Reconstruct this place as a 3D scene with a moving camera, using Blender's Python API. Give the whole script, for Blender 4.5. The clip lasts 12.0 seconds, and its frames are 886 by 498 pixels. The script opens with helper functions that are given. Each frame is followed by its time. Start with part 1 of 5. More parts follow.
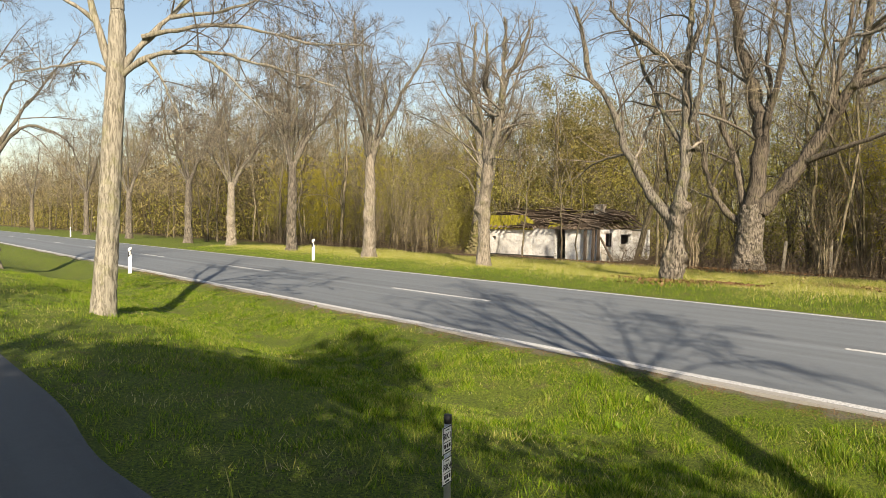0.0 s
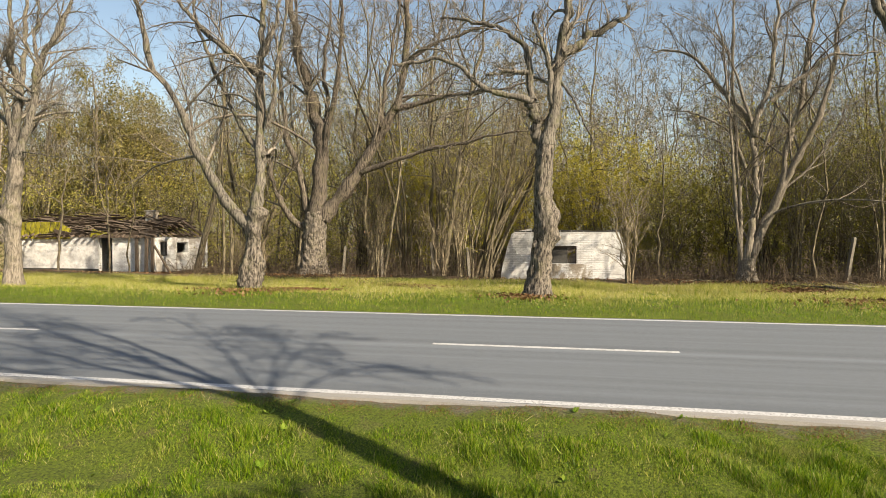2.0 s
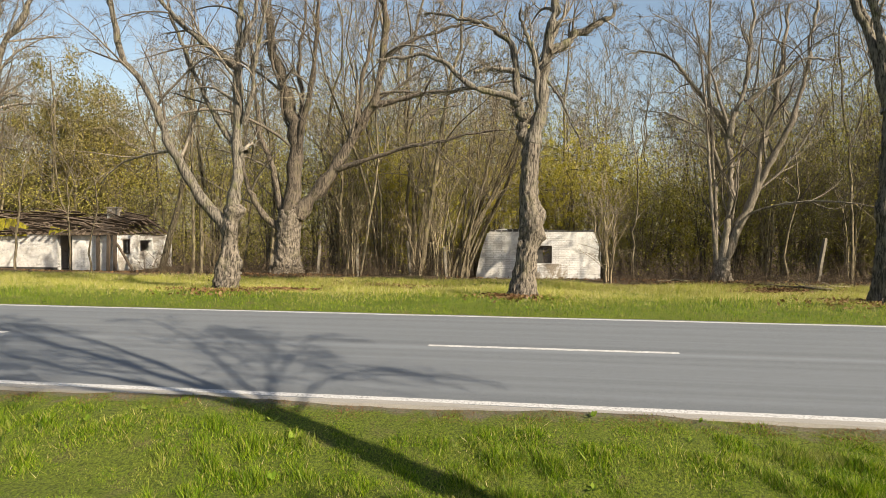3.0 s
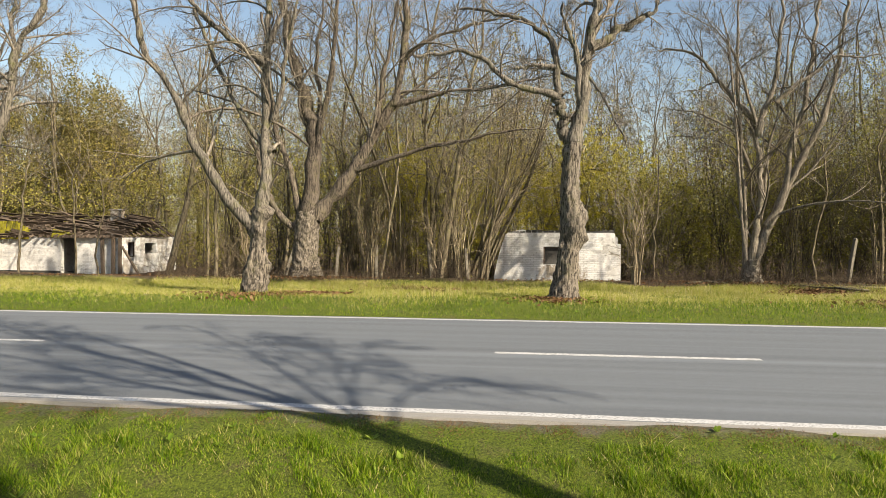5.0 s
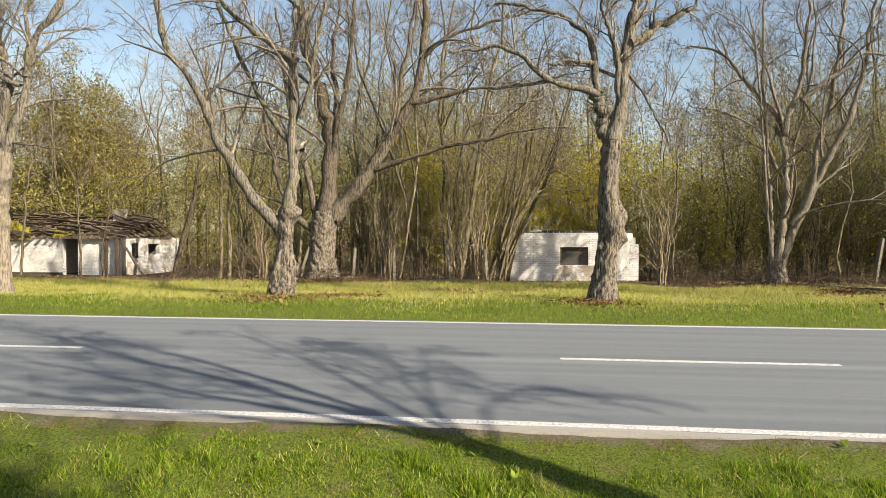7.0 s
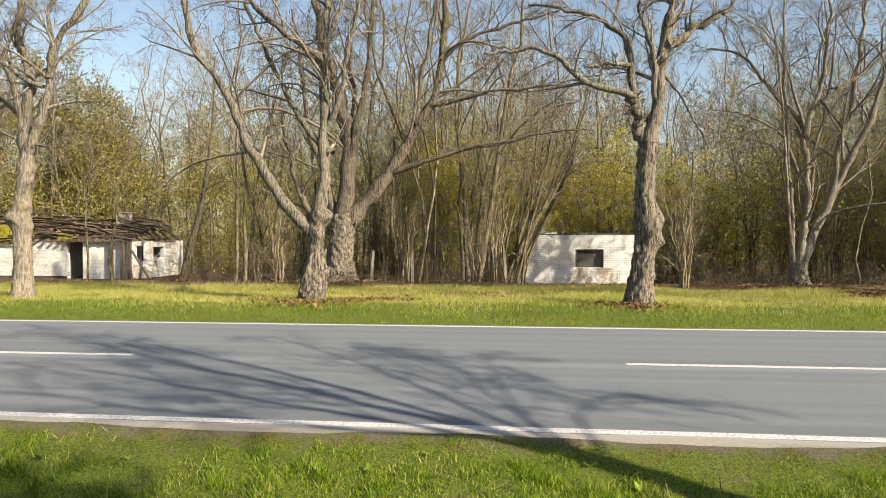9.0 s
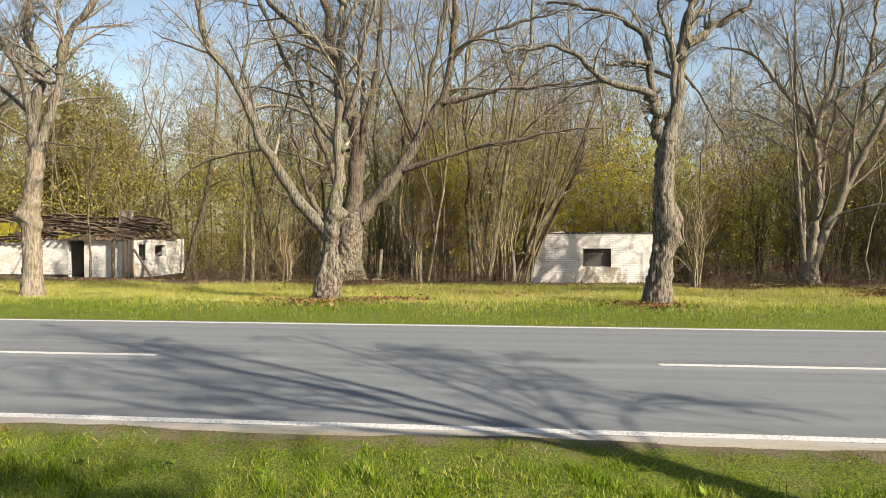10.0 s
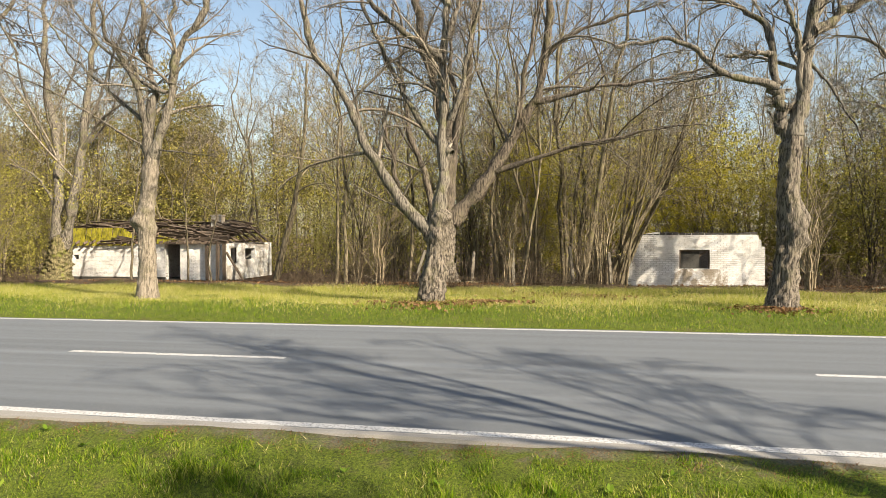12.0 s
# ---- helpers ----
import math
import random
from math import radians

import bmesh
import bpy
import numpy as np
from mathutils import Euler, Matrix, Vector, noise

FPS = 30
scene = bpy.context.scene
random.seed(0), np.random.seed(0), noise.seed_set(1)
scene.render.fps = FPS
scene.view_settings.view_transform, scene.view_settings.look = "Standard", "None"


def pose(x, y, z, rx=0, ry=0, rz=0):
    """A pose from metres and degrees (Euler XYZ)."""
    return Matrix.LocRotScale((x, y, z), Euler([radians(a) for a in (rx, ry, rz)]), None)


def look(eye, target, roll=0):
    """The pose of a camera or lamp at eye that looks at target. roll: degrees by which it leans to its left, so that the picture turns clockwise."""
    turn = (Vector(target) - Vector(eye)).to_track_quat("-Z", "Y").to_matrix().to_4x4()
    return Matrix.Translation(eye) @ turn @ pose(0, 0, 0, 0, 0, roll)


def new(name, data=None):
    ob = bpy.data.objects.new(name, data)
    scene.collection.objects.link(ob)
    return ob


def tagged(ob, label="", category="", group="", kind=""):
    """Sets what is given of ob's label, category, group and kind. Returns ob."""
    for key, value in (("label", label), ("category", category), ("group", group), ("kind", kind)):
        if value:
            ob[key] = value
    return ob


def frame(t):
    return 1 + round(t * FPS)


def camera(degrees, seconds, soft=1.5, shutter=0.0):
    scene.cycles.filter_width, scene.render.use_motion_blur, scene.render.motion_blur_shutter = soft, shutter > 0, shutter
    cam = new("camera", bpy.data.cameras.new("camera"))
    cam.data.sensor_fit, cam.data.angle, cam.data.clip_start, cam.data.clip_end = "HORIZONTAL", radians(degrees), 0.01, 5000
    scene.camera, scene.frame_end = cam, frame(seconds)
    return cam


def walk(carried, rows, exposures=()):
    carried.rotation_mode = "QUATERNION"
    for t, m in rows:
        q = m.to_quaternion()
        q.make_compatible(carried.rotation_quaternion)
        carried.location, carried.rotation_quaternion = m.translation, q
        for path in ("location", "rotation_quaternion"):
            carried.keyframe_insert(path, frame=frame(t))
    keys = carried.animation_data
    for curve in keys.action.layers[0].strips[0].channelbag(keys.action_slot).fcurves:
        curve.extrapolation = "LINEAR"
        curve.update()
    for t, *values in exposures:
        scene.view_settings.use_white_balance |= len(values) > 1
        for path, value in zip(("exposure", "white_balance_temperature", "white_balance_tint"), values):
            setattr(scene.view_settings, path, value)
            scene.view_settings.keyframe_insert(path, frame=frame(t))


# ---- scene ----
cam = camera(67.1, 12.0, soft=0.5)
PATH = [
    (0, (0.573, 3.746, 2.014), (1.873, 5.263, 1.934), 0.5),
    (0.5, (0.685, 4.078, 2.042), (2.311, 5.239, 1.971), 0.3),
    (1, (0.825, 4.404, 2.025), (2.623, 5.278, 1.961), 0.0),
    (1.5, (0.906, 4.71, 2.021), (2.791, 5.374, 1.961), 0.0),
    (2, (0.98, 5.029, 2.023), (2.937, 5.438, 1.969), 0.0),
    (2.5, (1.059, 5.319, 2.022), (3.031, 5.644, 1.965), 0.2),
    (3, (1.157, 5.63, 2.015), (3.134, 5.931, 1.959), 0.3),
    (5, (1.493, 6.914, 2.025), (3.473, 7.188, 1.972), 0.1),
    (5.5, (1.619, 7.198, 2.037), (3.6, 7.466, 1.981), -0.0),
    (6, (1.656, 7.497, 2.034), (3.638, 7.759, 1.982), -0.1),
    (6.5, (1.724, 7.789, 2.026), (3.707, 8.044, 1.975), 0.0),
    (7, (1.798, 8.076, 2.04), (3.782, 8.323, 1.987), -0.0),
    (9, (1.818, 9.217, 2.079), (3.806, 9.434, 2.031), -0.1),
    (9.5, (1.882, 9.483, 2.072), (3.87, 9.691, 2.022), -0.1),
    (10, (1.9, 9.785, 2.075), (3.89, 9.986, 2.024), -0.0),
    (10.5, (1.934, 10.078, 2.083), (3.923, 10.286, 2.034), -0.1),
    (11, (2.097, 10.33, 2.052), (4.07, 10.655, 2.004), -0.1),
    (11.5, (2.095, 10.557, 2.049), (4.056, 10.944, 2.001), -0.2),
    (12, (2.029, 10.789, 2.089), (3.988, 11.189, 2.044), -0.4),
]
walk(cam, [(t, look(eye, target, roll)) for t, eye, target, roll in PATH],
     exposures=[(0.0, 0.9, 7250, 11), (3.0, 0.95, 7200, 11), (5.0, 0.95, 7100, 11), (7.0, 1.1, 7100, 11), (12.0, 1.15, 7200, 11)])

# ---- world, sun, exposure ----
SUN_DIR = Vector((-0.503 * 0.866, -0.864 * 0.866, 0.5)).normalized()   # towards the sun
elevation = math.asin(SUN_DIR.z)
world = bpy.data.worlds.new("world")
scene.world = world
world.use_nodes = True
wn = world.node_tree
sky = wn.nodes.new("ShaderNodeTexSky")
sky.sky_type, sky.sun_disc = "NISHITA", False
sky.sun_elevation, sky.sun_rotation = elevation, math.atan2(SUN_DIR.x, SUN_DIR.y)
sky.air_density, sky.dust_density = 1.1, 1.0
wn.links.new(sky.outputs[0], wn.nodes["Background"].inputs[0])
wn.nodes["Background"].inputs[1].default_value = 0.085
sun_data = bpy.data.lights.new("sun", "SUN")
sun_data.energy, sun_data.angle, sun_data.color = 5.0, radians(0.6), (1.0, 0.91, 0.76)
sun = new("sun", sun_data)
sun.matrix_world = look((0, 0, 60), Vector((0, 0, 60)) - SUN_DIR)


# ---- materials ----
def material(name, roughness=0.8):
    m = bpy.data.materials.new(name)
    m.use_nodes = True
    b = m.node_tree.nodes["Principled BSDF"]
    b.inputs["Roughness"].default_value = roughness
    b.inputs["Specular IOR Level"].default_value = 0.3
    return m, m.node_tree.nodes, m.node_tree.links, b


def coords(n, l, scale=(1, 1, 1), world_space=False):
    mp = n.new("ShaderNodeMapping")
    mp.inputs["Scale"].default_value = scale
    if world_space:
        l.new(n.new("ShaderNodeNewGeometry").outputs["Position"], mp.inputs[0])
    else:
        l.new(n.new("ShaderNodeTexCoord").outputs["Object"], mp.inputs[0])
    return mp.outputs[0]


def noise_tex(n, l, vec, scale, detail=4.0, rough=0.6, distortion=0.0):
    t = n.new("ShaderNodeTexNoise")
    t.inputs["Scale"].default_value, t.inputs["Detail"].default_value = scale, detail
    t.inputs["Roughness"].default_value, t.inputs["Distortion"].default_value = rough, distortion
    l.new(vec, t.inputs["Vector"])
    return t.outputs["Fac"]


def ramp(n, l, fac, stops):
    r = n.new("ShaderNodeValToRGB")
    while len(r.color_ramp.elements) < len(stops):
        r.color_ramp.elements.new(0.5)
    for e, (p, c) in zip(r.color_ramp.elements, stops):
        e.position, e.color = p, (*c, 1) if len(c) == 3 else c
    l.new(fac, r.inputs[0])
    return r.outputs[0]


def mixed(n, l, fac, a, b, how="MIX"):
    m = n.new("ShaderNodeMix")
    m.data_type, m.blend_type = "RGBA", how
    for slot, v in ((0, fac), (6, a), (7, b)):
        if isinstance(v, (int, float)):
            m.inputs[slot].default_value = v
        elif isinstance(v, tuple):
            m.inputs[slot].default_value = (*v, 1)
        else:
            l.new(v, m.inputs[slot])
    return m.outputs[2]


def bumped(n, l, b, height, strength=0.5, distance=0.02):
    k = n.new("ShaderNodeBump")
    k.inputs["Strength"].default_value, k.inputs["Distance"].default_value = strength, distance
    l.new(height, k.inputs["Height"])
    l.new(k.outputs[0], b.inputs["Normal"])


def g(v):
    return (v, v, v)


def bark(name, dark, light, scale=1.0, moss=0.0, relief=0.03, strands=0.0):
    m, n, l, b = material(name, 0.9)
    v = coords(n, l, (6 * scale, 6 * scale, 0.9 * scale))
    big = noise_tex(n, l, coords(n, l), 1.1, 3)
    fine = noise_tex(n, l, v, 2.2, 6, 0.7, 0.6)
    c = ramp(n, l, fine, [(0.43, dark), (0.55, light)])
    c = mixed(n, l, ramp(n, l, big, [(0.4, g(0.0)), (0.75, g(0.55))]), c, tuple(x * 0.6 for x in light))
    if moss:
        k = noise_tex(n, l, coords(n, l), 2.3, 5, 0.7)
        c = mixed(n, l, ramp(n, l, k, [(0.52, g(0)), (0.68, g(moss))]), c, (0.16, 0.17, 0.03))
    info = n.new("ShaderNodeObjectInfo")
    c = mixed(n, l, ramp(n, l, info.outputs["Random"], [(0, g(0.0)), (1, g(0.35))]), c, dark)
    if strands:
        lone = n.new("ShaderNodeNewGeometry").outputs["Random Per Island"]
        c = mixed(n, l, ramp(n, l, lone, [(0.2, g(strands)), (0.9, g(0.0))]), c, dark)
    l.new(c, b.inputs["Base Color"])
    bumped(n, l, b, fine, 1.0, relief)
    return m


def leafy(name, stops, rough=0.6, through_light=0.5, patches=0.0):
    m, n, l, b = material(name, rough)
    geo = n.new("ShaderNodeNewGeometry")
    c = ramp(n, l, geo.outputs["Random Per Island"], stops)
    big = noise_tex(n, l, coords(n, l, world_space=True), 0.35, 3)
    c = mixed(n, l, ramp(n, l, big, [(0.35, g(0)), (0.7, g(0.45))]), c, stops[0][1])
    mid = noise_tex(n, l, coords(n, l, world_space=True), 2.1, 4, 0.7)
    c = mixed(n, l, ramp(n, l, mid, [(0.5, g(0)), (0.72, g(patches))]), c, stops[-1][1])
    l.new(c, b.inputs["Base Color"])
    t = n.new("ShaderNodeBsdfTranslucent")
    l.new(c, t.inputs[0])
    mix = n.new("ShaderNodeMixShader")
    mix.inputs[0].default_value = through_light
    l.new(b.outputs[0], mix.inputs[1]), l.new(t.outputs[0], mix.inputs[2])
    l.new(mix.outputs[0], n["Material Output"].inputs[0])
    return m


BARK_LIME = bark("lime_bark", (0.03, 0.025, 0.021), (0.27, 0.232, 0.188), 1.8, 0.2, 0.06)
BARK_LIMB = bark("limb_bark", (0.035, 0.030, 0.025), (0.25, 0.222, 0.182), 2.0, 0.45, 0.04)
BARK_PALE = bark("pale_bark", (0.12, 0.101, 0.08), (0.33, 0.285, 0.228), 2.0, 0.3, 0.04)
BARK_MAPLE = bark("maple_bark", (0.028, 0.023, 0.019), (0.2, 0.165, 0.13), 1.6, 0.2, 0.05)
BARK_WOOD = bark("woodland_bark", (0.03, 0.025, 0.016), (0.36, 0.30, 0.2), 1.5, 0.5, 0.01, 0.6)
TWIG = bark("twig_bark", (0.05, 0.041, 0.032), (0.42, 0.365, 0.29), 2.0, 0.0, 0.002, 0.6)
TWIG_WOOD = bark("woodland_twig_bark", (0.035, 0.028, 0.018), (0.5, 0.42, 0.27), 2.0, 0.0, 0.002, 0.6)
LEAF_SPRING = leafy("spring_leaves", [(0.0, (0.20, 0.20, 0.03)), (0.5, (0.36, 0.34, 0.055)), (1.0, (0.50, 0.46, 0.09))])
LEAF_YELLOW = leafy("yellow_blossom_buds", [(0.0, (0.26, 0.24, 0.02)), (0.5, (0.42, 0.37, 0.03)), (1.0, (0.55, 0.46, 0.06))])
LEAF_DRY = leafy("dry_leaves", [(0.0, (0.12, 0.06, 0.025)), (0.5, (0.20, 0.11, 0.05)), (1.0, (0.30, 0.19, 0.10))], 0.8, 0.2)
NEEDLES = leafy("pine_needles", [(0.0, (0.11, 0.10, 0.028)), (0.6, (0.21, 0.18, 0.055)), (1.0, (0.34, 0.28, 0.10))], 0.7, 0.25)
BLADES = leafy("grass_blades", [(0.0, (0.035, 0.075, 0.006)), (0.4, (0.14, 0.255, 0.010)), (0.78, (0.29, 0.40, 0.018)), (0.93, (0.38, 0.38, 0.07)), (1.0, (0.5, 0.43, 0.19))], 0.5, 0.45, 0.35)
TWIG_PALE = bark("pale_twig_bark", (0.14, 0.11, 0.07), (0.34, 0.28, 0.19), 2.0, 0.0, 0.002)
STRAW = leafy("verge_grass_blades", [(0.0, (0.26, 0.30, 0.03)), (0.4, (0.42, 0.41, 0.08)), (0.7, (0.58, 0.5, 0.20)), (1.0, (0.72, 0.61, 0.38))], 0.6, 0.4)

# ---- ground ----
ROAD_NEAR, ROAD_FAR, CENTRE = 8.70, 15.62, 12.18
PROFILE_X = [-400, -30, -3, -0.9, 1.75, 3.1, 4.9, 5.8, 6.5, 7.1, 7.7, 8.3, 8.7, 15.62, 18.3, 20, 23.5, 26.5, 32, 38.5, 44, 60, 400]
PROFILE_Z = [0.3, 0.3, 0.38, 0.42, 0.42, 0.32, 0.02, -0.24, -0.35, -0.27, -0.1, -0.02, 0.0, 0.165, 0.3, 0.24, 0.13, 0.2, -0.27, -0.55, -0.9, -1.2, -1.2]


def road_z(x):
    return (x - 8.885) * 0.0238


def ground_z(x, y):
    return np.interp(x, PROFILE_X, PROFILE_Z)


def zg(x, y):
    return float(ground_z(x, y))


def unit(v):
    return v / (np.linalg.norm(v, axis=-1, keepdims=True) + 1e-9)


class Shape:
    """Gathers vertices and faces of one kind, and makes a mesh of them."""

    def __init__(self, corners=4):
        self.v, self.f, self.t, self.n, self.k = [], [], [], 0, corners

    def add(self, v, f):
        v, f = np.asarray(v, float).reshape(-1, 3), np.asarray(f, int).reshape(-1, self.k)
        self.v.append(v), self.f.append(f + self.n)
        self.n += len(v)

    def slivers(self, v):
        """Loose triangles, three corners each."""
        v = np.asarray(v, float).reshape(-1, 3)
        self.v.append(v), self.t.append(np.arange(len(v)).reshape(-1, 3) + self.n)
        self.n += len(v)

    def tubes(self, P, R, sides):
        """Round tubes along N lines of n points."""
        P, R = np.asarray(P, float), np.asarray(R, float)
        N, n, _ = P.shape
        T = np.gradient(P, axis=1)
        T /= np.linalg.norm(T, axis=2, keepdims=True) + 1e-9
        axis = np.cross(P[:, -1] - P[:, 0], np.tile((0.31, 0.87, 0.11), (N, 1)))
        axis /= np.linalg.norm(axis, axis=1, keepdims=True) + 1e-9
        A = axis[:, None] - T * (T * axis[:, None]).sum(2, keepdims=True)
        A /= np.linalg.norm(A, axis=2, keepdims=True) + 1e-9
        B = np.cross(T, A)
        a = np.arange(sides) * 2 * np.pi / sides
        ring = A[:, :, None] * np.cos(a)[None, None, :, None] + B[:, :, None] * np.sin(a)[None, None, :, None]
        V = P[:, :, None] + ring * R[:, :, None, None]
        i, j = np.arange(n - 1)[:, None], np.arange(sides)[None]
        q = np.stack([i * sides + j, i * sides + (j + 1) % sides, (i + 1) * sides + (j + 1) % sides, (i + 1) * sides + j], -1).reshape(-1, 4)
        F = q[None] + (np.arange(N) * n * sides)[:, None, None]
        self.add(V, F)
        return V

    def slips(self, P, width):
        """Each line's ends joined by a thin sliver, for twigs too fine to be round."""
        a, c = P[:, 0], P[:, -1]
        d = c - a
        side = unit(np.cross(d, np.roll(d, 1, axis=1) + (0.3, 0.1, 0.7)))
        w = np.reshape(width, (-1, 1)) * side
        self.slivers(np.stack([a - w, a + w, c], 1))

    def mesh(self, name, mat, smooth=True, weld=False):
        v = np.concatenate(self.v)
        f = np.concatenate(self.f) if self.f else np.zeros((0, self.k), int)
        t = np.concatenate(self.t) if self.t else np.zeros((0, 3), int)
        start = np.concatenate([np.arange(len(f)) * self.k, f.size + np.arange(len(t)) * 3])
        me = bpy.data.meshes.new(name)
        me.vertices.add(len(v)), me.loops.add(f.size + t.size), me.polygons.add(len(start))
        me.vertices.foreach_set("co", v.astype(np.float32).ravel())
        me.loops.foreach_set("vertex_index", np.concatenate([f.ravel(), t.ravel()]).astype(np.int32))
        me.polygons.foreach_set("loop_start", start.astype(np.int32))
        me.polygons.foreach_set("use_smooth", np.full(len(start), smooth))
        me.update(calc_edges=True)
        if weld:
            bm = bmesh.new()
            bm.from_mesh(me)
            bmesh.ops.remove_doubles(bm, verts=bm.verts, dist=1e-4)
            bm.to_mesh(me)
            bm.free()
        me.materials.append(mat)
        return me


def piece(name, data, parent=None, label="", at=None):
    ob = new(name, data)
    if parent is not None:
        ob.parent = parent
    if at is not None:
        ob.matrix_basis = at
    return tagged(ob, label)


def thing(name, label, category, at, group="", kind=""):
    ob = new(name)
    ob.empty_display_size = 0.2
    ob.matrix_basis = at
    return tagged(ob, label, category, group, kind)


def sheet(xs, ys, zf, name, mat):
    X, Y = np.meshgrid(xs, ys)
    Z = zf(X, Y)
    w, h = len(xs), len(ys)
    i, j = np.arange(h - 1)[:, None], np.arange(w - 1)[None]
    s = Shape()
    s.add(np.stack([X, Y, Z], -1), np.stack([i * w + j, i * w + j + 1, (i + 1) * w + j + 1, (i + 1) * w + j], -1))
    return s.mesh(name, mat)


def rough_z(X, Y):
    z = ground_z(X, Y)
    wave = 0.03 * np.sin(X * 1.7 + 0.6 * np.sin(Y * 0.9)) * np.sin(Y * 1.3 + 1.1) + 0.02 * np.sin(X * 4.1 + Y * 2.3) * np.sin(Y * 3.7 - X)
    wave += np.where(X > 22, 0.06, 0.0) * np.sin(X * 0.9 + Y * 0.31) * np.sin(Y * 0.7)
    under = (X > ROAD_NEAR - 0.1) & (X < ROAD_FAR + 0.1)
    on_path = (X > -1.1) & (X < 1.95)
    return np.where(under, road_z(X) - 0.05, np.where(on_path, z - 0.02, z + wave))


def ground_material():
    m, n, l, b = material("grassy_soil", 0.95)
    v = coords(n, l, world_space=True)
    fine, mid, big = noise_tex(n, l, v, 38, 6, 0.7), noise_tex(n, l, v, 2.6, 5, 0.65), noise_tex(n, l, v, 0.5, 4)
    green = ramp(n, l, fine, [(0.36, (0.03, 0.042, 0.007)), (0.55, (0.12, 0.16, 0.014)), (0.75, (0.26, 0.28, 0.035))])
    straw = ramp(n, l, fine, [(0.36, (0.05, 0.042, 0.02)), (0.6, (0.18, 0.155, 0.06)), (0.8, (0.34, 0.29, 0.13))])
    litter = ramp(n, l, fine, [(0.3, (0.05, 0.03, 0.018)), (0.6, (0.13, 0.085, 0.05)), (0.8, (0.24, 0.17, 0.10))])
    c = mixed(n, l, ramp(n, l, mid, [(0.55, g(0)), (0.7, g(0.75))]), green, straw)
    sep = n.new("ShaderNodeSeparateXYZ")
    l.new(v, sep.inputs[0])
    add = n.new("ShaderNodeMath")
    add.operation = "MULTIPLY_ADD"
    l.new(big, add.inputs[0])
    add.inputs[1].default_value = 7.0
    l.new(sep.outputs[0], add.inputs[2])
    div = n.new("ShaderNodeMath")
    div.operation = "MULTIPLY"
    l.new(add.outputs[0], div.inputs[0])
    div.inputs[1].default_value = 0.01
    c = mixed(n, l, ramp(n, l, div.outputs[0], [(0.27, g(0)), (0.30, g(1))]), c, litter)
    # bare soil and grit beside the asphalt
    wob = n.new("ShaderNodeMath")
    wob.operation = "MULTIPLY_ADD"
    l.new(mid, wob.inputs[0])
    wob.inputs[1].default_value = 1.5
    l.new(sep.outputs[0], wob.inputs[2])
    band = n.new("ShaderNodeMapRange")
    band.inputs["From Min"].default_value, band.inputs["From Max"].default_value = 8.22, 10.22
    l.new(wob.outputs[0], band.inputs["Value"])
    soil = ramp(n, l, fine, [(0.3, (0.07, 0.06, 0.043)), (0.6, (0.18, 0.155, 0.118)), (0.8, (0.32, 0.285, 0.22))])
    c = mixed(n, l, ramp(n, l, band.outputs[0], [(0.42, g(0)), (0.58, g(0.9)), (0.9, g(0.9)), (1.0, g(0))]), c, soil)
    l.new(c, b.inputs["Base Color"])
    bumped(n, l, b, fine, 0.8, 0.05)
    return m


outer = [-3000, -900, -300, -150, -90]
xs = np.array([-3000, -900, -300, -120, -60, -30, -20] + list(np.arange(-14, 8.6, 0.3)) + [8.6, 8.69, 8.8] + list(np.arange(9.8, 15, 1.3)) + [15.52, 15.63, 15.8] + list(np.arange(16.1, 32, 0.35)) + list(np.arange(33, 60, 1.2)) + [65, 75, 90, 120, 200, 400, 1000, 3000])
ys = np.array(outer + list(np.arange(-60, -10, 2.5)) + list(np.arange(-10, 45, 0.4)) + list(np.arange(46, 120, 2.0)) + [140, 170, 210, 260, 330, 450, 900, 3000])
ground = tagged(new("ground", sheet(xs, ys, rough_z, "ground", ground_material())), "grassy verge and leaf-littered woodland floor beside the road", "ground", kind="structure")


def asphalt(name, dark, light, bands=()):
    m, n, l, b = material(name, 0.75)
    v = coords(n, l, world_space=True)
    grain = noise_tex(n, l, v, 140, 3, 0.7)
    patch = noise_tex(n, l, coords(n, l, (1.5, 0.012, 1.0), True), 1.6, 5, 0.65)
    mid = noise_tex(n, l, v, 9, 5, 0.7)
    c = ramp(n, l, grain, [(0.3, dark), (0.62, light), (0.8, tuple(min(1, x * 1.7) for x in light))])
    c = mixed(n, l, ramp(n, l, patch, [(0.4, g(0)), (0.7, g(0.35))]), c, tuple(x * 1.6 for x in light))
    c = mixed(n, l, ramp(n, l, mid, [(0.5, g(0)), (0.8, g(0.3))]), c, dark)
    if bands:
        sep, wob = n.new("ShaderNodeSeparateXYZ"), n.new("ShaderNodeMath")
        l.new(v, sep.inputs[0])
        wob.operation = "MULTIPLY_ADD"
        l.new(patch, wob.inputs[0])
        wob.inputs[1].default_value = 0.25
        l.new(sep.outputs[0], wob.inputs[2])
        rng_map = n.new("ShaderNodeMapRange")
        rng_map.inputs["From Min"].default_value, rng_map.inputs["From Max"].default_value = 8.82, 15.75
        l.new(wob.outputs[0], rng_map.inputs["Value"])
        c = mixed(n, l, ramp(n, l, rng_map.outputs[0], bands), c, tuple(x * 1.8 for x in light))
    l.new(c, b.inputs["Base Color"])
    bumped(n, l, b, grain, 0.5, 0.008)
    return m


